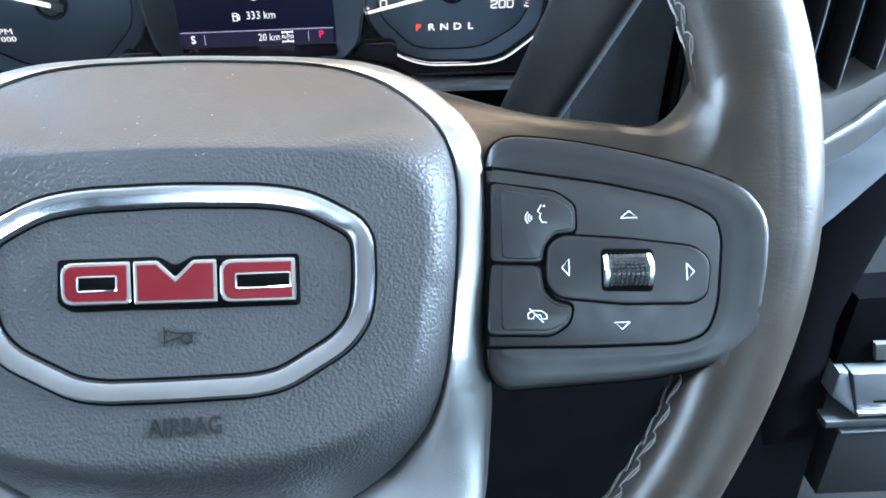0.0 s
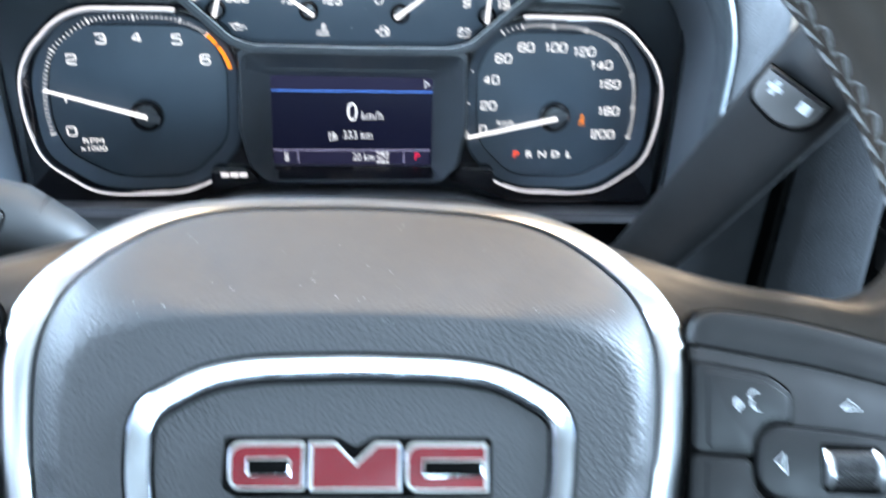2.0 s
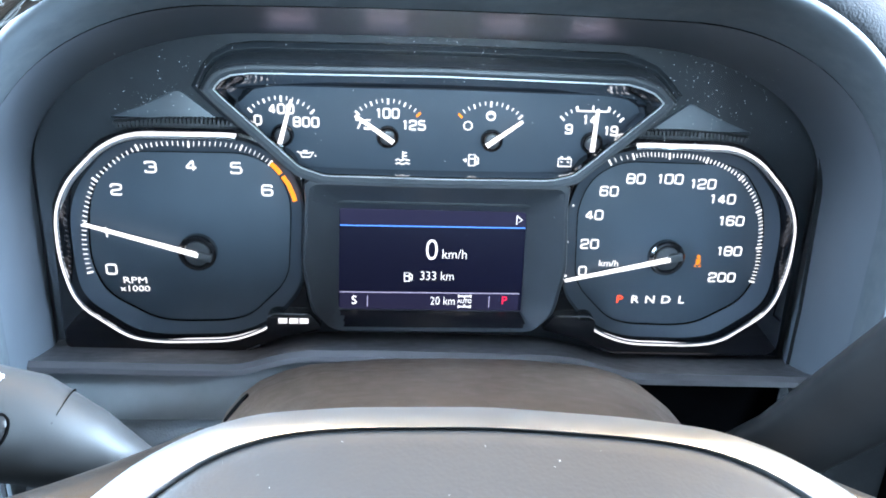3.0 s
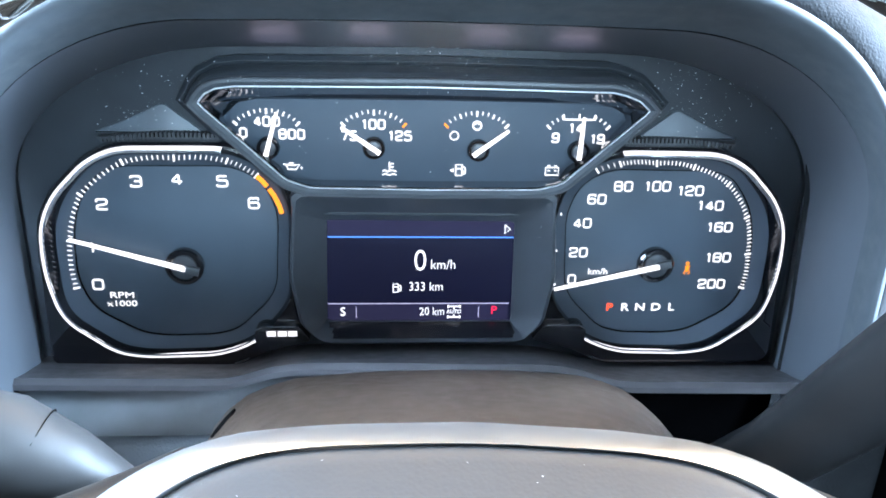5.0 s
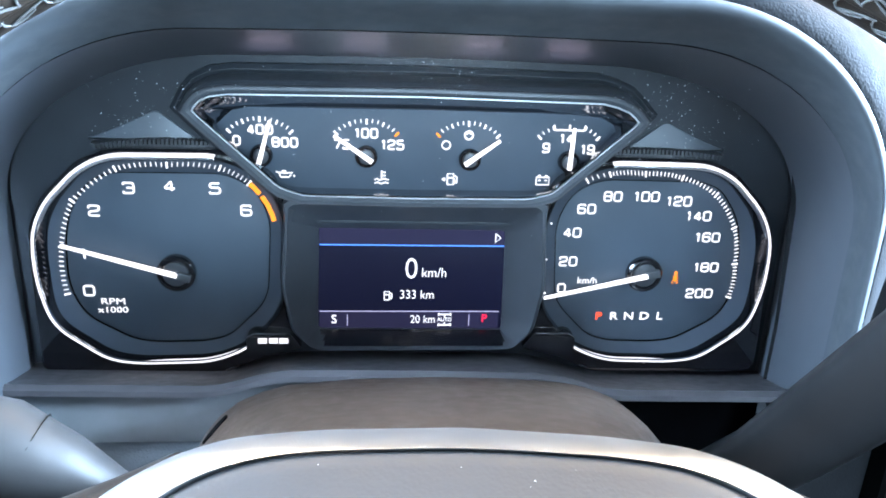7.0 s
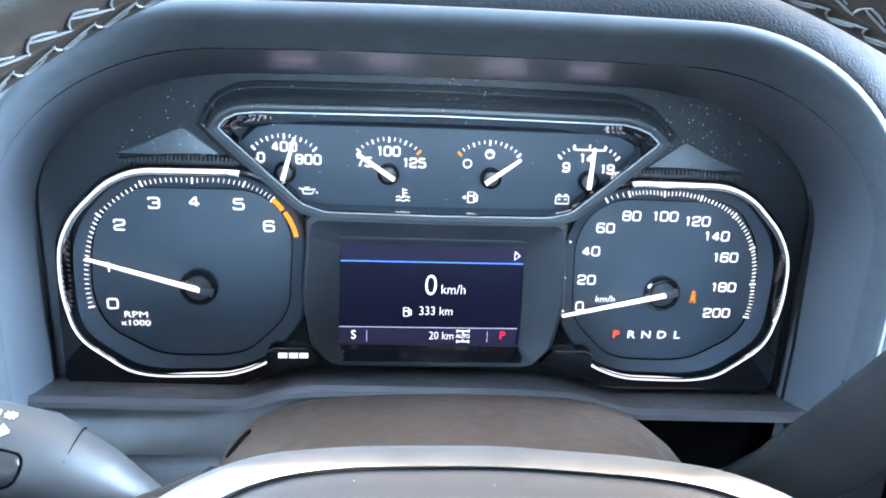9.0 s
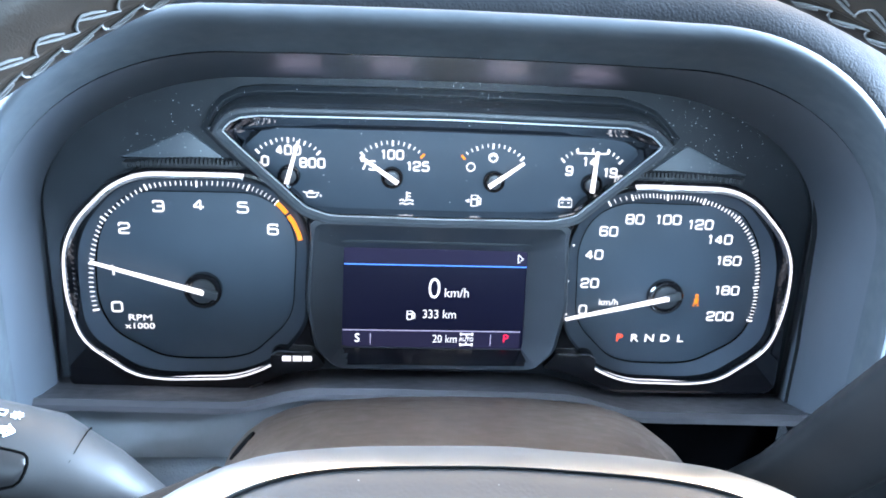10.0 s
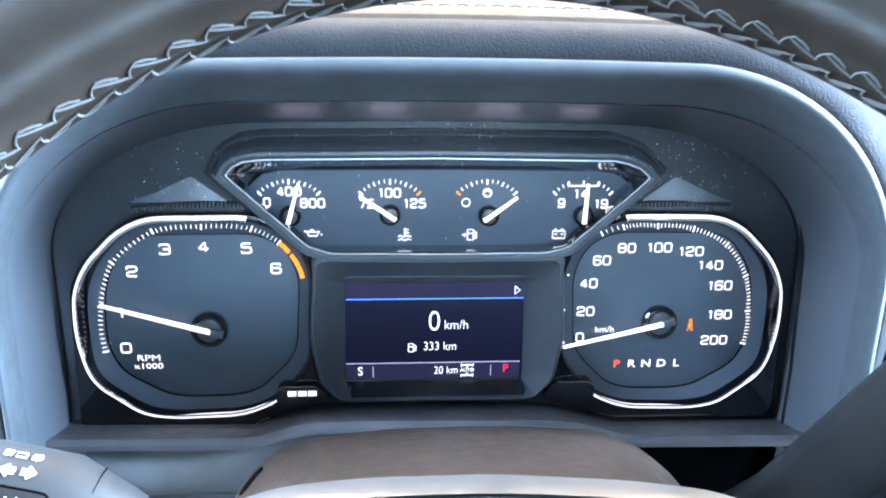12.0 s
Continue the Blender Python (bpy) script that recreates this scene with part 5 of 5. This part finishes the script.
def numeral(word, x, y, high, wide, weight, parent, z=0.0003):
    """Square rounded figures centred at x, y."""
    w, gap = high * wide, high * 0.32
    steps = [w * (0.62 if ch == "1" else 1.0) for ch in word]
    left = x - (sum(steps) + gap * (len(word) - 1)) / 2
    bm = bmesh.new()
    for ch, s in zip(word, steps):
        for k, path in enumerate(GLYPHS[ch]):
            pts = [(left + u * w - (0.25 * w if ch == "1" else 0), y + (v - 0.5) * high) for u, v in path]
            closed = path[0] == path[-1]
            if closed:
                m = ((pts[0][0] + pts[1][0]) / 2, (pts[0][1] + pts[1][1]) / 2)
                pts = [m] + pts[1:-1] + [pts[0], m]
            stroke(bm, [tuple(p) for p in soft_path(pts, 0.26 * high)], weight, z, z + 0.00025 + 0.00004 * k)
        left += s + gap
    return part("numeral", bm, WHITE, parent)


for word, x, y in (("0", -0.1609, -0.0081), ("1", -0.1614, 0.0115), ("2", -0.1542, 0.0335), ("3", -0.1371, 0.0450), ("4", -0.1182, 0.0463), ("5", -0.0968, 0.0454), ("6", -0.0825, 0.0345)):
    numeral(word, x, y, 0.0050, 0.96, 0.00088, rev)
lettering("unit_text", "RPM", 0.0046, -0.1499, -0.0140, 0.0003, WHITE, rev, wide=1.42, bold=0.0)
lettering("unit_text", "x1000", 0.0044, -0.1503, -0.0186, 0.0003, WHITE, rev, wide=1.35, bold=0.0)
for word, x, y in (("0", 0.0770, -0.0056), ("20", 0.0792, 0.0093), ("40", 0.0798, 0.0250), ("60", 0.0861, 0.0376), ("80", 0.0989, 0.0443), ("100", 0.1164, 0.0445), ("120", 0.1335, 0.0423), ("140", 0.1449, 0.0346), ("160", 0.1514, 0.0231), ("180", 0.1531, 0.0065), ("200", 0.1515, -0.0083)):
    numeral(word, x, y, 0.0046, 0.79, 0.00076, spd)
lettering("unit_text", "km/h", 0.0048, 0.0903, -0.0014, 0.0003, WHITE, spd, wide=1.1)
for word, x in (("P", 0.0984), ("R", 0.1066), ("N", 0.1148), ("D", 0.1233), ("L", 0.1316)):
    lettering("gear_letter", word, 0.0060, x, -0.0217, 0.0003, RED_LIT if word == "P" else WHITE, spd, wide=1.25, bold=0.012)
mark_on("belt_telltale", [arc(0.1373, 0.0032, 0.0007, 0, 360, 10), [(0.1360, 0.0016), (0.1386, 0.0004), (0.1360, -0.0012)], [(0.1386, 0.0018), (0.1362, 0.0002), (0.1388, -0.0012)], [(0.1372, 0.0018), (0.1373, -0.0016)], [(0.1356, -0.0020), (0.1366, -0.0026)], [(0.1390, -0.0020), (0.1380, -0.0026)]], 0.0005, 0.0003, spd, AMBER, "amber seat-belt warning lamp")


def needle(parent, hub, tip_xy, r, w0, w1, z, tail=0.0045, name="needle"):
    h, t = Vector(hub), Vector(tip_xy)
    d = (t - h).normalized()
    n = Vector((-d.y, d.x))
    cap = bmesh.new()
    ring = arc(h.x, h.y, r, 0, 360, 32)[:-1]
    loft(cap, [flat(ring, -0.001), flat(ring, z - 0.0030), flat(inset(ring, 0.08 * r), z - 0.0022), flat(inset(ring, 0.20 * r), z - 0.0022), flat(inset(ring, 0.26 * r), z - 0.0034)], last=True)
    part("hub_ring", cap, GLOSS, parent, "round black needle hub ring")
    top = arc(h.x, h.y, 0.66 * r, 0, 360, 28)[:-1]
    part("hub_cap", plate(top, z - 0.0050, z - 0.0019, 0.0004), HOUSING, parent, "grey needle hub cap")
    lo = [tuple(h - d * tail + n * w0 / 2), tuple(h + n * w0 / 2), tuple(t + n * w1 / 2), tuple(t - n * w1 / 2), tuple(h - n * w0 / 2), tuple(h - d * tail - n * w0 / 2)]
    bar = part(name, plate(lo, z - 0.0016, z, 0.0003), NEEDLE, parent, "lit white needle")
    return bar, h, d, n


for g, hub, tp in ((rev, (-0.1176, 0.0022), (-0.1700, 0.0172)), (spd, (0.1196, 0.0030), (0.0672, -0.0092))):
    bar, h, d, n = needle(g, hub, tp, 0.0094, 0.0024, 0.0013, 0.0062, tail=0.001)
    lo = [tuple(h - d * 0.0075 + n * 0.0020), tuple(h + d * 0.0 + n * 0.0020), tuple(h + d * 0.0 - n * 0.0020), tuple(h - d * 0.0075 - n * 0.0020)]
    part("needle_tail", plate(lo, 0.0035, 0.0058, 0.0003), SATIN, g, "grey needle tail")

# upper housing with four small gauges
UP = [(-0.1060, 0.0858), (-0.1000, 0.0932), (-0.0915, 0.0968), (0, 0.0978), (0.0870, 0.0966), (0.0985, 0.0926), (0.1065, 0.0850), (0.0650, 0.0475), (0.0530, 0.0444), (0, 0.0440), (-0.0540, 0.0446), (-0.0660, 0.0486)]
up_o = polar(rounded(UP, 0.0024), 160, (0, 0.071))
up_3 = polar(rounded([(-0.0958, 0.0755), (-0.0850, 0.0850), (0, 0.0855), (0.0870, 0.0849), (0.0985, 0.0785), (0.0735, 0.0490), (0.0640, 0.0462), (0, 0.0458), (-0.0620, 0.0460), (-0.0735, 0.0520)], 0.003), 160, (0, 0.071))
bm = bmesh.new()
loft(bm, [flat(inset(up_o, -0.0045), -0.004), flat(inset(up_o, -0.0030), 0.0120), flat(inset(up_o, -0.0016), 0.0178), flat(inset(up_o, -0.0002), 0.0196), flat(inset(up_o, 0.0012), 0.0198), flat(inset(up_o, 0.0029), 0.0188)])
upper = part("upper_housing", bm, HOUSING_SATIN, cluster, "satin blue-grey six-sided surround of the small gauges")
bm = band(inset(up_o, -0.0080), inset(up_o, -0.0036), -0.006, 0.0040, 0.0020)
part("housing_backing", bm, MASK, upper, "dark backing of the surround")
bm = bmesh.new()
loft(bm, [flat(inset(up_o, 0.0029), 0.0186), flat(inset(up_o, 0.0030), 0.0192), flat(inset(up_o, 0.0035), 0.0192), flat(inset(up_o, 0.0037), 0.0184)])
part("bright_line", bm, LIT_CHROME, upper, "thin bright edge line")
bm = bmesh.new()
loft(bm, [flat(inset(up_o, -0.0014), 0.0176), flat(inset(up_o, -0.0012), 0.0190), flat(inset(up_o, -0.0008), 0.0194), flat(inset(up_o, -0.0004), 0.0192)])
part("outer_line", bm, HOUSING, upper, "satin outer edge line")
bm = bmesh.new()
rim_in = inset(up_o, 0.0041)
loft(bm, [flat(rim_in, 0.0185), flat([tuple(Vector(p).lerp(Vector(q), 0.25)) for p, q in zip(rim_in, up_3)], 0.0125), flat([tuple(Vector(p).lerp(Vector(q), 0.6)) for p, q in zip(rim_in, up_3)], 0.0050), flat(up_3, -0.003)])
part("gloss_wall", bm, BLACK_CHROME, upper, "black chrome reflecting wall")
face = part("small_gauge_face", plate(up_3, -0.004, 0.0, 0.0002), DIAL, upper, "dark blue-black face of the small gauges")
RAD, CYG = 0.0222, 0.0585
SMALL = (("oil", -0.0745, (-0.0742, 0.0621), (-0.0693, 0.0795)), ("heat", -0.0245, (-0.0245, 0.0625), (-0.0398, 0.0730)), ("fuel", 0.0244, (0.0256, 0.0619), (0.0395, 0.0722)), ("volt", 0.0737, (0.0745, 0.0618), (0.0752, 0.0790)))
for kind, cx, hub, tp in SMALL:
    bm = bmesh.new()
    warm = bmesh.new()
    for j in range(13):
        a = radians(90 + 44 - 88 * j / 12)
        big = j in (0, 3, 6, 9, 12)
        h, w = (0.0027, 0.0010) if j in (0, 6, 12) else ((0.0022, 0.0008) if big else (0.0018, 0.0005))
        if kind == "volt" and 4 <= j <= 8:
            continue
        red = (kind == "heat" and j == 12) or (kind == "fuel" and j == 0)
        d = (math.cos(a), math.sin(a))
        stroke(warm if red else bm, [(cx + d[0] * (RAD - h), CYG + d[1] * (RAD - h)), (cx + d[0] * RAD, CYG + d[1] * RAD)], w, 0.0001, 0.0005)
    if kind == "volt":
        stroke(bm, [(cx - 0.0078, CYG + 0.0212), (cx - 0.0070, CYG + 0.0188), (cx + 0.0070, CYG + 0.0188), (cx + 0.0078, CYG + 0.0212)], 0.0008, 0.0001, 0.0005)
        stroke(bm, [(cx, CYG + 0.0215), (cx, CYG + 0.0188)], 0.0008, 0.0001, 0.0005)
    part("tick_marks", bm, WHITE, face, "white scale marks")
    if len(warm.verts):
        part("warning_mark", warm, ORANGE, face, "orange-red end mark")
    else:
        warm.free()
    needle(face, hub, tp, 0.0054, 0.0021, 0.0013, 0.0050, tail=0.0034)
for word, x, y in (("0", -0.0855, 0.0690), ("400", -0.0745, 0.0746), ("800", -0.0630, 0.0686), ("75", -0.0362, 0.0682), ("100", -0.0246, 0.0738), ("125", -0.0120, 0.0684), ("9", 0.0628, 0.0684), ("14", 0.0726, 0.0732), ("19", 0.0835, 0.0680)):
    numeral(word, x, y, 0.0042, 0.70, 0.00085, face)
mark_on("empty_symbol", [arc(0.0138, 0.0688, 0.0020, 0, 360, 20)], 0.0006, 0.0003, face, WHITE)
mark_on("half_symbol", [arc(0.0246, 0.0738, 0.0020, 0, 360, 20), arc(0.0246, 0.0742, 0.0010, 0, 180, 10)], 0.0008, 0.0003, face, WHITE)
ox, oy = -0.0635, 0.0530
mark_on("oil_symbol", [[(ox - 0.0042, oy + 0.0012), (ox - 0.0026, oy + 0.0008), (ox - 0.0020, oy - 0.0014), (ox + 0.0020, oy - 0.0014), (ox + 0.0036, oy + 0.0010), (ox + 0.0010, oy + 0.0006), (ox - 0.0026, oy + 0.0008)], [(ox - 0.0014, oy + 0.0016), (ox + 0.0008, oy + 0.0016)], [(ox + 0.0044, oy - 0.0002), (ox + 0.0046, oy - 0.0012)]], 0.0006, 0.0003, face, WHITE)
ox, oy = -0.0171, 0.0522
mark_on("coolant_symbol", [[(ox, oy + 0.0034), (ox, oy - 0.0010)], [(ox, oy + 0.0026), (ox + 0.0020, oy + 0.0026)], [(ox, oy + 0.0010), (ox + 0.0020, oy + 0.0010)], [(ox - 0.0034, oy - 0.0012), (ox - 0.0022, oy - 0.0006), (ox - 0.0010, oy - 0.0014), (ox + 0.0010, oy - 0.0006), (ox + 0.0034, oy - 0.0012)], [(ox - 0.0034, oy - 0.0030), (ox - 0.0018, oy - 0.0024), (ox, oy - 0.0032), (ox + 0.0018, oy - 0.0024), (ox + 0.0034, oy - 0.0030)]], 0.0006, 0.0003, face, WHITE)
ox, oy = 0.0166, 0.0518


def pump(name, ox, oy, k, z, parent, material, arrow=True):
    st = [[(ox - 0.0016 * k, oy - 0.0026 * k), (ox - 0.0016 * k, oy + 0.0028 * k), (ox + 0.0014 * k, oy + 0.0028 * k), (ox + 0.0014 * k, oy - 0.0026 * k), (ox - 0.0016 * k, oy - 0.0026 * k)], [(ox - 0.0016 * k, oy + 0.0008 * k), (ox + 0.0014 * k, oy + 0.0008 * k)], [(ox + 0.0014 * k, oy + 0.0022 * k), (ox + 0.0030 * k, oy + 0.0012 * k), (ox + 0.0030 * k, oy - 0.0018 * k), (ox + 0.0020 * k, oy - 0.0020 * k), (ox + 0.0019 * k, oy + 0.0002 * k)]]
    if arrow:
        st.append([(ox - 0.0044 * k, oy), (ox - 0.0028 * k, oy + 0.0001)])
        st.append(tri(ox - 0.0034 * k, oy, 0.0016 * k, 0.0010 * k, 90))
    return mark_on(name, st, 0.0006 * k, z, parent, material)


pump("fuel_symbol", ox, oy, 1.0, 0.0003, face, WHITE)
ox, oy = 0.0623, 0.0520
mark_on("battery_symbol", [[(ox - 0.0032, oy - 0.0022), (ox - 0.0032, oy + 0.0016), (ox + 0.0032, oy + 0.0016), (ox + 0.0032, oy - 0.0022), (ox - 0.0032, oy - 0.0022)], [(ox - 0.0024, oy + 0.0024), (ox - 0.0010, oy + 0.0024)], [(ox + 0.0010, oy + 0.0024), (ox + 0.0024, oy + 0.0024)], [(ox - 0.0022, oy), (ox - 0.0010, oy)], [(ox + 0.0010, oy), (ox + 0.0022, oy)]], 0.0006, 0.0003, face, WHITE)

# screen and its funnel-shaped surround
SURR = [(-0.0640, 0.0445), (0.0640, 0.0445), (0.0630, 0.0360), (0.0655, 0.0005), (0.0610, -0.0245), (0.0505, -0.0345), (-0.0505, -0.0345), (-0.0610, -0.0245), (-0.0655, 0.0005), (-0.0630, 0.0360)]
so = polar(rounded(SURR, 0.004), 160, (0, -0.002))
hole_lo = polar(rounded([(-0.0478, 0.0262), (0.0456, 0.0258), (0.0466, -0.0292), (-0.0488, -0.0288)], 0.0006), 160, (0, -0.002))
bm = bmesh.new()
mid1 = [tuple(Vector(a).lerp(Vector(b), 0.12)) for a, b in zip(so, hole_lo)]
mid2 = [tuple(Vector(a).lerp(Vector(b), 0.22)) for a, b in zip(so, hole_lo)]
loft(bm, [flat(inset(so, -0.0005), -0.006), flat(so, 0.0130), flat(inset(so, 0.0006), 0.0145), flat(mid1, 0.0148), flat(mid2, 0.0125), flat(inset(hole_lo, -0.0006), 0.0012), flat(hole_lo, 0.0006), flat(hole_lo, -0.004)])
surround = part("screen_surround", bm, FUNNEL, cluster, "satin black funnel round the screen", sharp=28)
bm = bmesh.new()
loft(bm, [[(-0.0478 - 0.0030 * f, -0.0288 - 0.0044 * f, 0.0014 + 0.0112 * f), (0.0456 + 0.0030 * f, -0.0291 - 0.0041 * f, 0.0014 + 0.0112 * f), (0.0456 + 0.0030 * f, -0.0299 - 0.0041 * f, 0.0006 + 0.0112 * f), (-0.0478 - 0.0030 * f, -0.0296 - 0.0044 * f, 0.0006 + 0.0112 * f)] for f in (0.0, 0.5, 0.96)], first=True, last=True)
part("lower_wall", bm, WORN_GLOSS, surround, "gloss black sloping wall below the screen")
bm = plate(rounded([(-0.0530, 0.0318), (0.0525, 0.0314), (0.0525, 0.0298), (-0.0530, 0.0302)], 0.0005), 0.001, 0.0052, 0.0003)
part("slot_line", bm, MASK, surround)
lcd = part("screen", plate([(-0.0480, 0.0264), (0.0460, 0.0260), (0.0468, -0.0294), (-0.0490, -0.0290)], -0.0040, -0.0006, 0.0001), SCREEN, cluster, "lit navy trip screen")


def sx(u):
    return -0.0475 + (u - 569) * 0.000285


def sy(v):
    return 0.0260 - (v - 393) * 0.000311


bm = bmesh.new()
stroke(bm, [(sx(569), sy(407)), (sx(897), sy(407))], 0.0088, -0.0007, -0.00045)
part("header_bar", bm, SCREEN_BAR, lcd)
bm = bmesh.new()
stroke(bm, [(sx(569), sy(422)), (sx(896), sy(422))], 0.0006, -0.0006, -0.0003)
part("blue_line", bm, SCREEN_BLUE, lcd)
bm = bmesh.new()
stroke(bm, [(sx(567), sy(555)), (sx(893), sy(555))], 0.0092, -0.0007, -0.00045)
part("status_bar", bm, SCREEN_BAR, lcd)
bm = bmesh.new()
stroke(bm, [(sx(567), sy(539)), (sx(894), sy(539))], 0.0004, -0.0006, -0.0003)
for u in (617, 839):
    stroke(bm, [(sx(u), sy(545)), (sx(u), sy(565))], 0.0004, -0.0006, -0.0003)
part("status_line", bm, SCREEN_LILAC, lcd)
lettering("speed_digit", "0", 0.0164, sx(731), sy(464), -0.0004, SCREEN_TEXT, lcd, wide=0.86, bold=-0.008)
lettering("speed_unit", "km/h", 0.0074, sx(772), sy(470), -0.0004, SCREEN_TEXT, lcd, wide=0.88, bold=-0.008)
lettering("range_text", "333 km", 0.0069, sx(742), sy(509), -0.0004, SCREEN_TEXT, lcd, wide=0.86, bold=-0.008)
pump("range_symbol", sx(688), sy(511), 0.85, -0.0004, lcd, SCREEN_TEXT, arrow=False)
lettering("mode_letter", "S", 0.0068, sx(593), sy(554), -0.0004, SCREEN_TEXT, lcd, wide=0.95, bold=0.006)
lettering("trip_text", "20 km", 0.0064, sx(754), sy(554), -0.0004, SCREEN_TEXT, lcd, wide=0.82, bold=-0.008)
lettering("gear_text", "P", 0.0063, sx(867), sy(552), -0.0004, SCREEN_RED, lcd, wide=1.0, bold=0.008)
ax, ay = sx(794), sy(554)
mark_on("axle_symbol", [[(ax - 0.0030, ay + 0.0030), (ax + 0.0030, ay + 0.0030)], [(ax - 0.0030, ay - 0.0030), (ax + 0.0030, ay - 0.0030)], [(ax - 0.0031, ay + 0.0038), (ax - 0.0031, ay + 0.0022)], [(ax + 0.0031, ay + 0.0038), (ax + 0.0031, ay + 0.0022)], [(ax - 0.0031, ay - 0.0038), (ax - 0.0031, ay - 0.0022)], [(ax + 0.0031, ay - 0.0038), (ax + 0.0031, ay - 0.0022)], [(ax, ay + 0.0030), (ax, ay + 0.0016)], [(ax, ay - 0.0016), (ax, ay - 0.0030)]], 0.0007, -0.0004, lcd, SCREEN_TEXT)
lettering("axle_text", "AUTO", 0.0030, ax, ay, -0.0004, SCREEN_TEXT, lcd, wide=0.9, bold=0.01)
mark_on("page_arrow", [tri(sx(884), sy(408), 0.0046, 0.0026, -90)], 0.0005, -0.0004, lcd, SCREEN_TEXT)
# maker's mark on the cluster: three plain bars, their chrome gleam added as glow
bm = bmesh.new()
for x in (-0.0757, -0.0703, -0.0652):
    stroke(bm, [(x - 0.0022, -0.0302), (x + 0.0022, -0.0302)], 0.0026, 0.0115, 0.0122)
part("maker_mark", bm, GLEAM_GLOW, cluster, "small chrome maker's mark with an added glow")
for s in (1, -1):
    wing = [(s * x, y) for x, y in ((-0.0840, -0.0288), (-0.0800, -0.0262), (-0.0620, -0.0262), (-0.0560, -0.0345), (-0.0740, -0.0395), (-0.0840, -0.0405))]
    plinth = part("mark_plinth", plate(rounded(wing, 0.002), -0.004, 0.0114, 0.0006), GLOSS, cluster, "gloss black wing beside the screen")
    bm = bmesh.new()
    stroke(bm, [(s * x, y) for x, y in ((-0.0835, -0.0284), (-0.0800, -0.0264), (-0.0640, -0.0264))], 0.0005, 0.0108, 0.0118)
    part("edge_line", bm, CHROME, plinth, "fine polished edge line")

# ribbed strips and small grey panels above the dials
for s in (1, -1):
    bm = bmesh.new()
    for k in range(30):
        x = s * (-0.1500 + 0.00195 * k)
        y = 0.0668 - 0.000008 * (k - 18) ** 2
        box(bm, x - 0.0006, x + 0.0006, y, y + 0.0024, -0.004, 0.0030)
    box(bm, min(s * -0.152, s * -0.092), max(s * -0.152, s * -0.092), 0.0655, 0.0668, -0.004, 0.0022)
    part("ribbed_strip", bm, SMOOTH, cluster, "fine ribbed black strip")
    bm = plate(rounded([(s * x, y) for x, y in ((-0.1550, 0.0678), (-0.1400, 0.0735), (-0.1240, 0.0812), (-0.1215, 0.0812), (-0.1040, 0.0678))], 0.001), -0.006, -0.0030, 0.0004)
    part("grey_panel", bm, PANEL_GREY, cluster, "small smooth grey panel")
